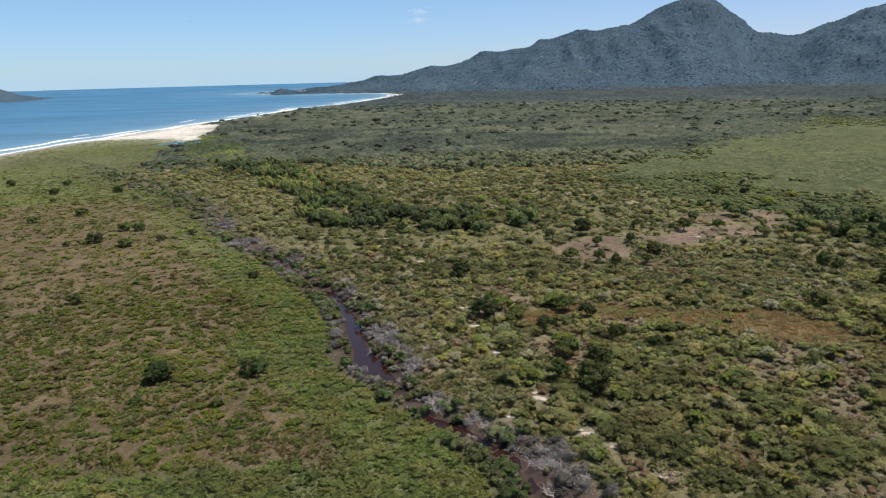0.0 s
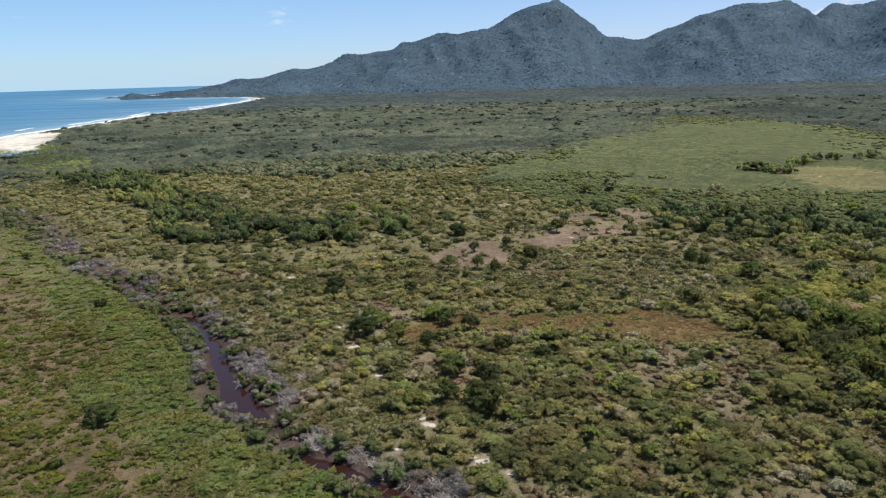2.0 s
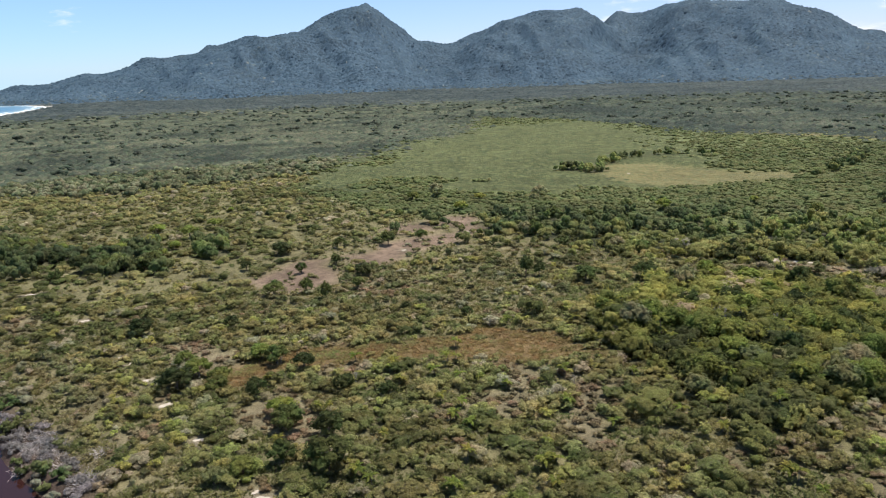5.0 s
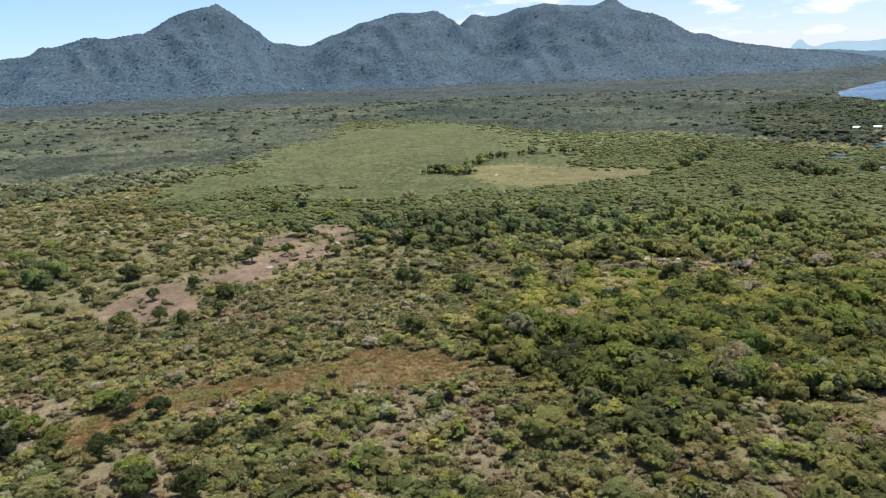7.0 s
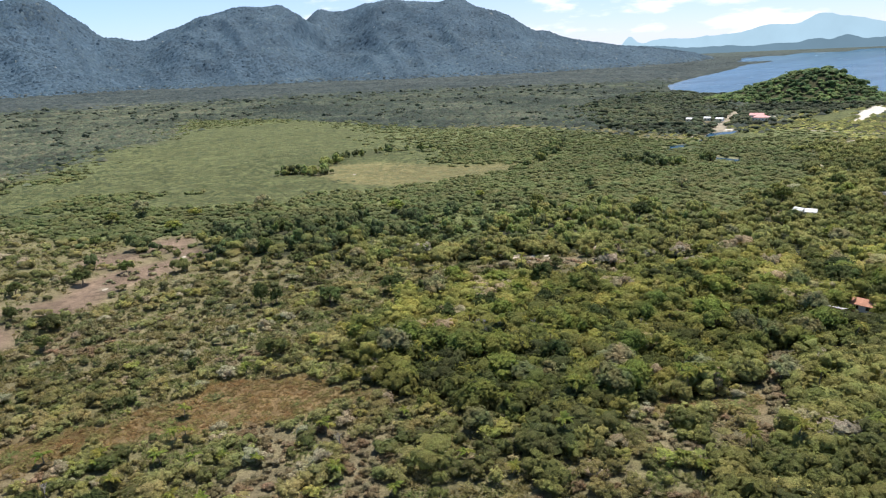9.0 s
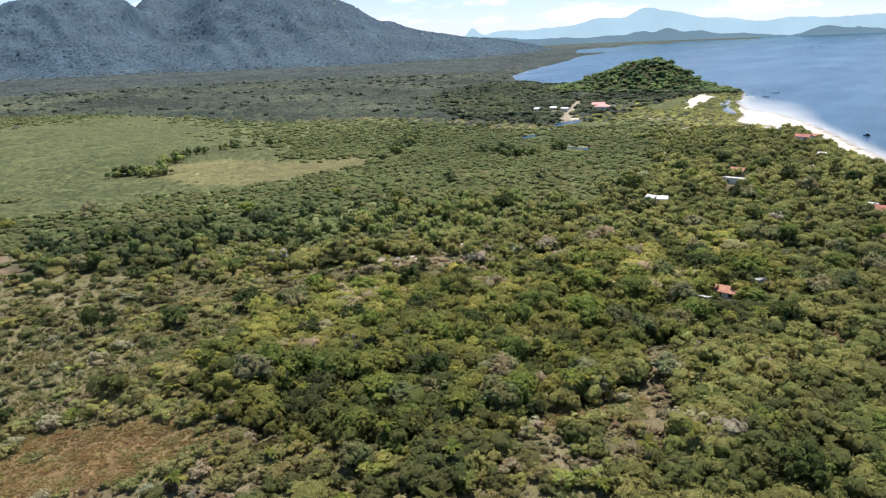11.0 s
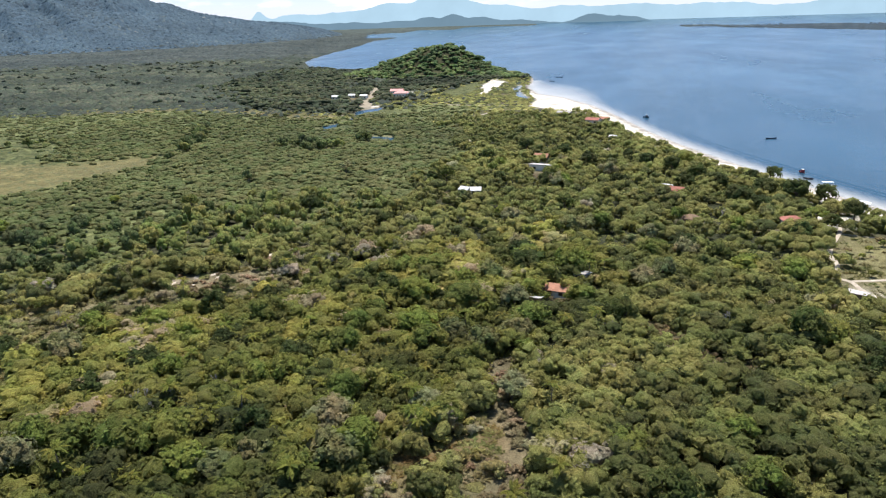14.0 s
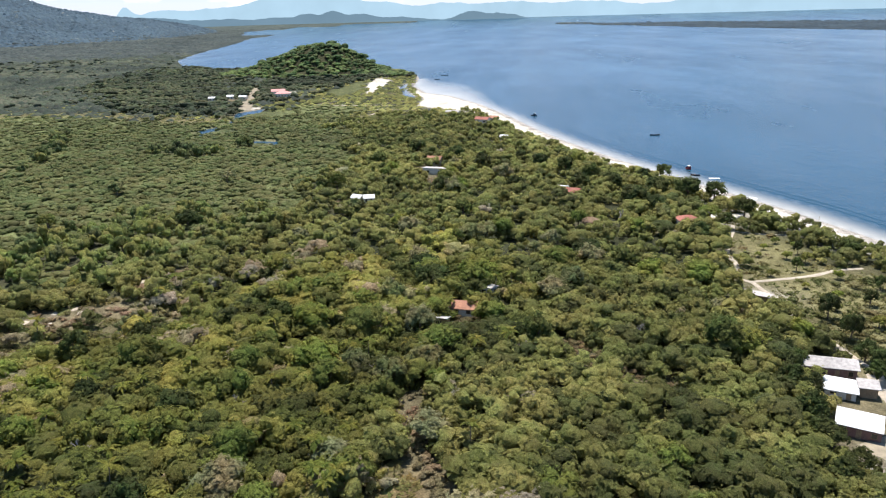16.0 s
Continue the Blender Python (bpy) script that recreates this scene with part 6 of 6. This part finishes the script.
            box(bm, wx - ww / 2 + 0.003, wx + ww / 2 - 0.003, s * (b + 0.02), s * (b - 0.02), z0 + 0.003, z1 - 0.003)
            part("pane", bm, DARK_GLASS, win)
    return tagged(base, label, "house")


house(241.5, 107.5, 82, 6.4, 5.2, 2.2, 1.1, TILE, PLASTER, "small house with an orange clay tile roof among trees", "gable")
house(255, 102, 60, 4.2, 3.4, 2.3, 0.4, GREY_ROOF, PLASTER, "small grey-roofed shed behind the orange-roofed house", "shed", "shed", 1)
house(233, 113, 75, 4.0, 2.6, 2.2, 0.4, GREY_ROOF, TIMBER, "low lean-to with a pale roof under trees", "shed", "shed", 1)
house(327, 32, 100, 7.2, 5.4, 2.4, 1.4, RED_TILE, PLASTER, "beach house with a red tile roof beside big trees", "hip")
house(325, 67, 80, 5.5, 4.6, 2.2, 1.6, THATCH, TIMBER, "brown thatched hut in the forest", "hip", "hut", 1)
house(372, 70, 70, 5.5, 4.4, 2.4, 1.2, RED_TILE, PLASTER, "small red-roofed cottage near the beach", "gable", "cottage")
house(378, 74, 70, 4.0, 3.5, 2.4, 0.9, WHITE_ROOF, PLASTER, "small white hut with a pale roof", "gable", "hut", 1)
house(442, 138, 78, 7.2, 6.0, 3.0, 1.5, TILE, PLASTER, "tan-roofed house with pale walls in a clearing", "gable")
house(419.5, 135, 78, 11.5, 6.5, 2.4, 0.7, GREY_ROOF, PLASTER, "long low building with a pale grey roof", "shed")
house(360, 162, 70, 4.2, 3.6, 2.5, 1.0, WHITE_ROOF, PLASTER, "white house with a bright white roof in the forest", "gable")
house(359.5, 157, 100, 4.2, 3.6, 2.5, 1.0, WHITE_ROOF, PLASTER, "white house with a bright white roof in the forest", "gable")
house(800, 336, 100, 15, 11, 3.4, 2.6, PINK, PLASTER, "large house with a salmon pink hipped roof", "hip", windows=5)
house(828, 350, 100, 14, 7, 3.2, 2.0, PINK, PLASTER, "long wing with a faded pink roof", "gable", windows=5)
house(768, 398, 95, 7.5, 5, 2.8, 1.2, WHITE_ROOF, PLASTER, "white-roofed village house near the tidal creek", "gable")
house(784, 386, 100, 6.5, 5, 2.8, 1.2, WHITE_ROOF, PLASTER, "white-roofed village house near the tidal creek", "gable")
house(780, 371, 90, 7.5, 5, 2.8, 1.2, WHITE_ROOF, PLASTER, "white-roofed village house near the tidal creek", "gable")
house(595, 120, 70, 10, 6, 2.8, 1.4, RED_TILE, PLASTER, "red-roofed beach house behind the dune", "gable")
house(603, 112, 70, 6, 5, 2.6, 1.2, TILE, PLASTER, "small orange-roofed beach hut", "gable", "hut", 1)
house(516, 102, 70, 5.5, 4, 2.5, 0.9, WHITE_ROOF, PLASTER, "small white hut above the beach", "gable", "hut", 1)
house(643, 146, 70, 11, 5, 2.4, 0.9, GREY_ROOF, PLASTER, "low grey-roofed shelter by the dunes", "gable", "shelter")
house(188.7, 30.8, -115, 7.4, 4.6, 2.2, 0.9, WHITE_ROOF, BRICK_WALL, "maroon building with a bright white sheet roof", "shed", windows=3, eave=0.25)
house(212, 27.3, -101, 10.3, 4.8, 2.6, 1.0, GREY_ROOF, BRICK_WALL, "long house with a pale weathered roof and maroon wall", "gable", windows=4)
house(203.0, 28.3, -111, 5.6, 4.2, 1.7, 0.6, WHITE_ROOF, PLASTER, "white flat-roofed outbuilding beside the long house", "shed", "outbuilding")
house(202.6, 23.2, -102, 3.2, 2.2, 2.3, 0.5, GREY_ROOF, TIMBER, "small dark shed with a grey roof", "shed", "shed", 1)
house(252, 29.5, 60, 5.5, 3.6, 2.1, 0.4, GREY_ROOF, TIMBER, "dark grey lean-to on a sandy yard", "shed", "shed", 1)
house(360, 0.5, 70, 5.0, 3.6, 2.2, 0.9, WHITE_ROOF, PLASTER, "white canopy shelter on the beach", "hip", "shelter", 1)


def hull_bm(length, beam, depth):
    """An open boat: tapered ribs with a thickness of planking."""
    bm = bmesh.new()
    n, prev = 10, None
    for i in range(n + 1):
        t = i / n * 2 - 1
        w = beam / 2 * max(0.03, (1 - abs(t) ** 2.6))
        sheer = depth * (0.62 + 0.38 * t * t)
        x = t * length / 2
        row = [bm.verts.new(p) for p in ((x, -w, sheer), (x, -w * 0.7, 0.05), (x, 0, -0.12), (x, w * 0.7, 0.05), (x, w, sheer), (x, w * 0.86, sheer), (x, w * 0.6, 0.16), (x, 0, 0.05), (x, -w * 0.6, 0.16), (x, -w * 0.86, sheer))]
        if prev:
            for k in range(10):
                bm.faces.new((prev[k], row[k], row[(k + 1) % 10], prev[(k + 1) % 10]))
        prev = row
    return bm


def boat(x, y, turn, length, beam, mat, label, awning=False, cabin=False):
    base = new("boat")
    base.matrix_basis = pose(x, y, 0.02, 0, 0, turn)
    part("hull", hull_bm(length, beam, 0.8), mat, base)
    for u in (-0.25, 0.05, 0.3):
        bm = bmesh.new()
        box(bm, u * length - 0.14, u * length + 0.14, -beam * 0.36, beam * 0.36, 0.34, 0.39)
        part("thwart", bm, TIMBER, base)
    if awning:
        bm = bmesh.new()
        slab(bm, [(-length * 0.4, -beam * 0.55, 2.0), (length * 0.4, -beam * 0.55, 2.0), (length * 0.4, beam * 0.55, 2.05), (-length * 0.4, beam * 0.55, 2.05)], 0.08)
        part("awning", bm, HULL_WHITE, base, "white awning")
        for u in (-0.36, 0.36):
            for s in (-1, 1):
                bm = bmesh.new()
                limb(bm, (u * length, s * beam * 0.3, 0.2), (u * length, s * beam * 0.45, 1.94), 0.04, 0.04, 5)
                part("post", bm, TIMBER, base)
    if cabin:
        bm = bmesh.new()
        box(bm, -length * 0.28, length * 0.05, -beam * 0.3, beam * 0.3, 0.4, 1.8)
        part("cabin", bm, mat, base)
        bm = bmesh.new()
        box(bm, -length * 0.31, length * 0.08, -beam * 0.34, beam * 0.34, 1.803, 1.9)
        part("cabin_roof", bm, HULL_WHITE, base)
    return tagged(base, label, "boat")


boat(537, 7, 96, 6.5, 1.5, HULL_DARK, "long dark open boat at anchor in the bay")
boat(431, 9, 20, 5.0, 1.9, HULL_RED, "small dark red boat near the beach", cabin=True)
boat(401, 4, 95, 6.0, 1.9, HULL_WHITE, "white boat with a flat awning at the beach", awning=True)
boat(416, 9, 60, 4.5, 1.6, HULL_DARK, "dark boat drawn up in the shallows")
boat(637, 82, 60, 5.5, 1.7, HULL_DARK, "small dark boat off the beach", cabin=True)
boat(1047, 193, 95, 10, 2.4, HULL_DARK, "low dark boat off the headland")
boat(985, 196, 70, 8, 2.0, HULL_DARK, "low dark boat off the headland")

bm = bmesh.new()
limb(bm, (0, 0, -0.6), (0.1, 0, 5.4), 0.09, 0.06, 6)
pole = link("beach_pole", bm, TIMBER)
pole.matrix_basis = pose(321, -11.6, float(ground_height(np.array([321.0]), np.array([-11.6]))[0]), 0, 0, 0)
tagged(pole, "thin weathered wooden pole on the beach", "pole")
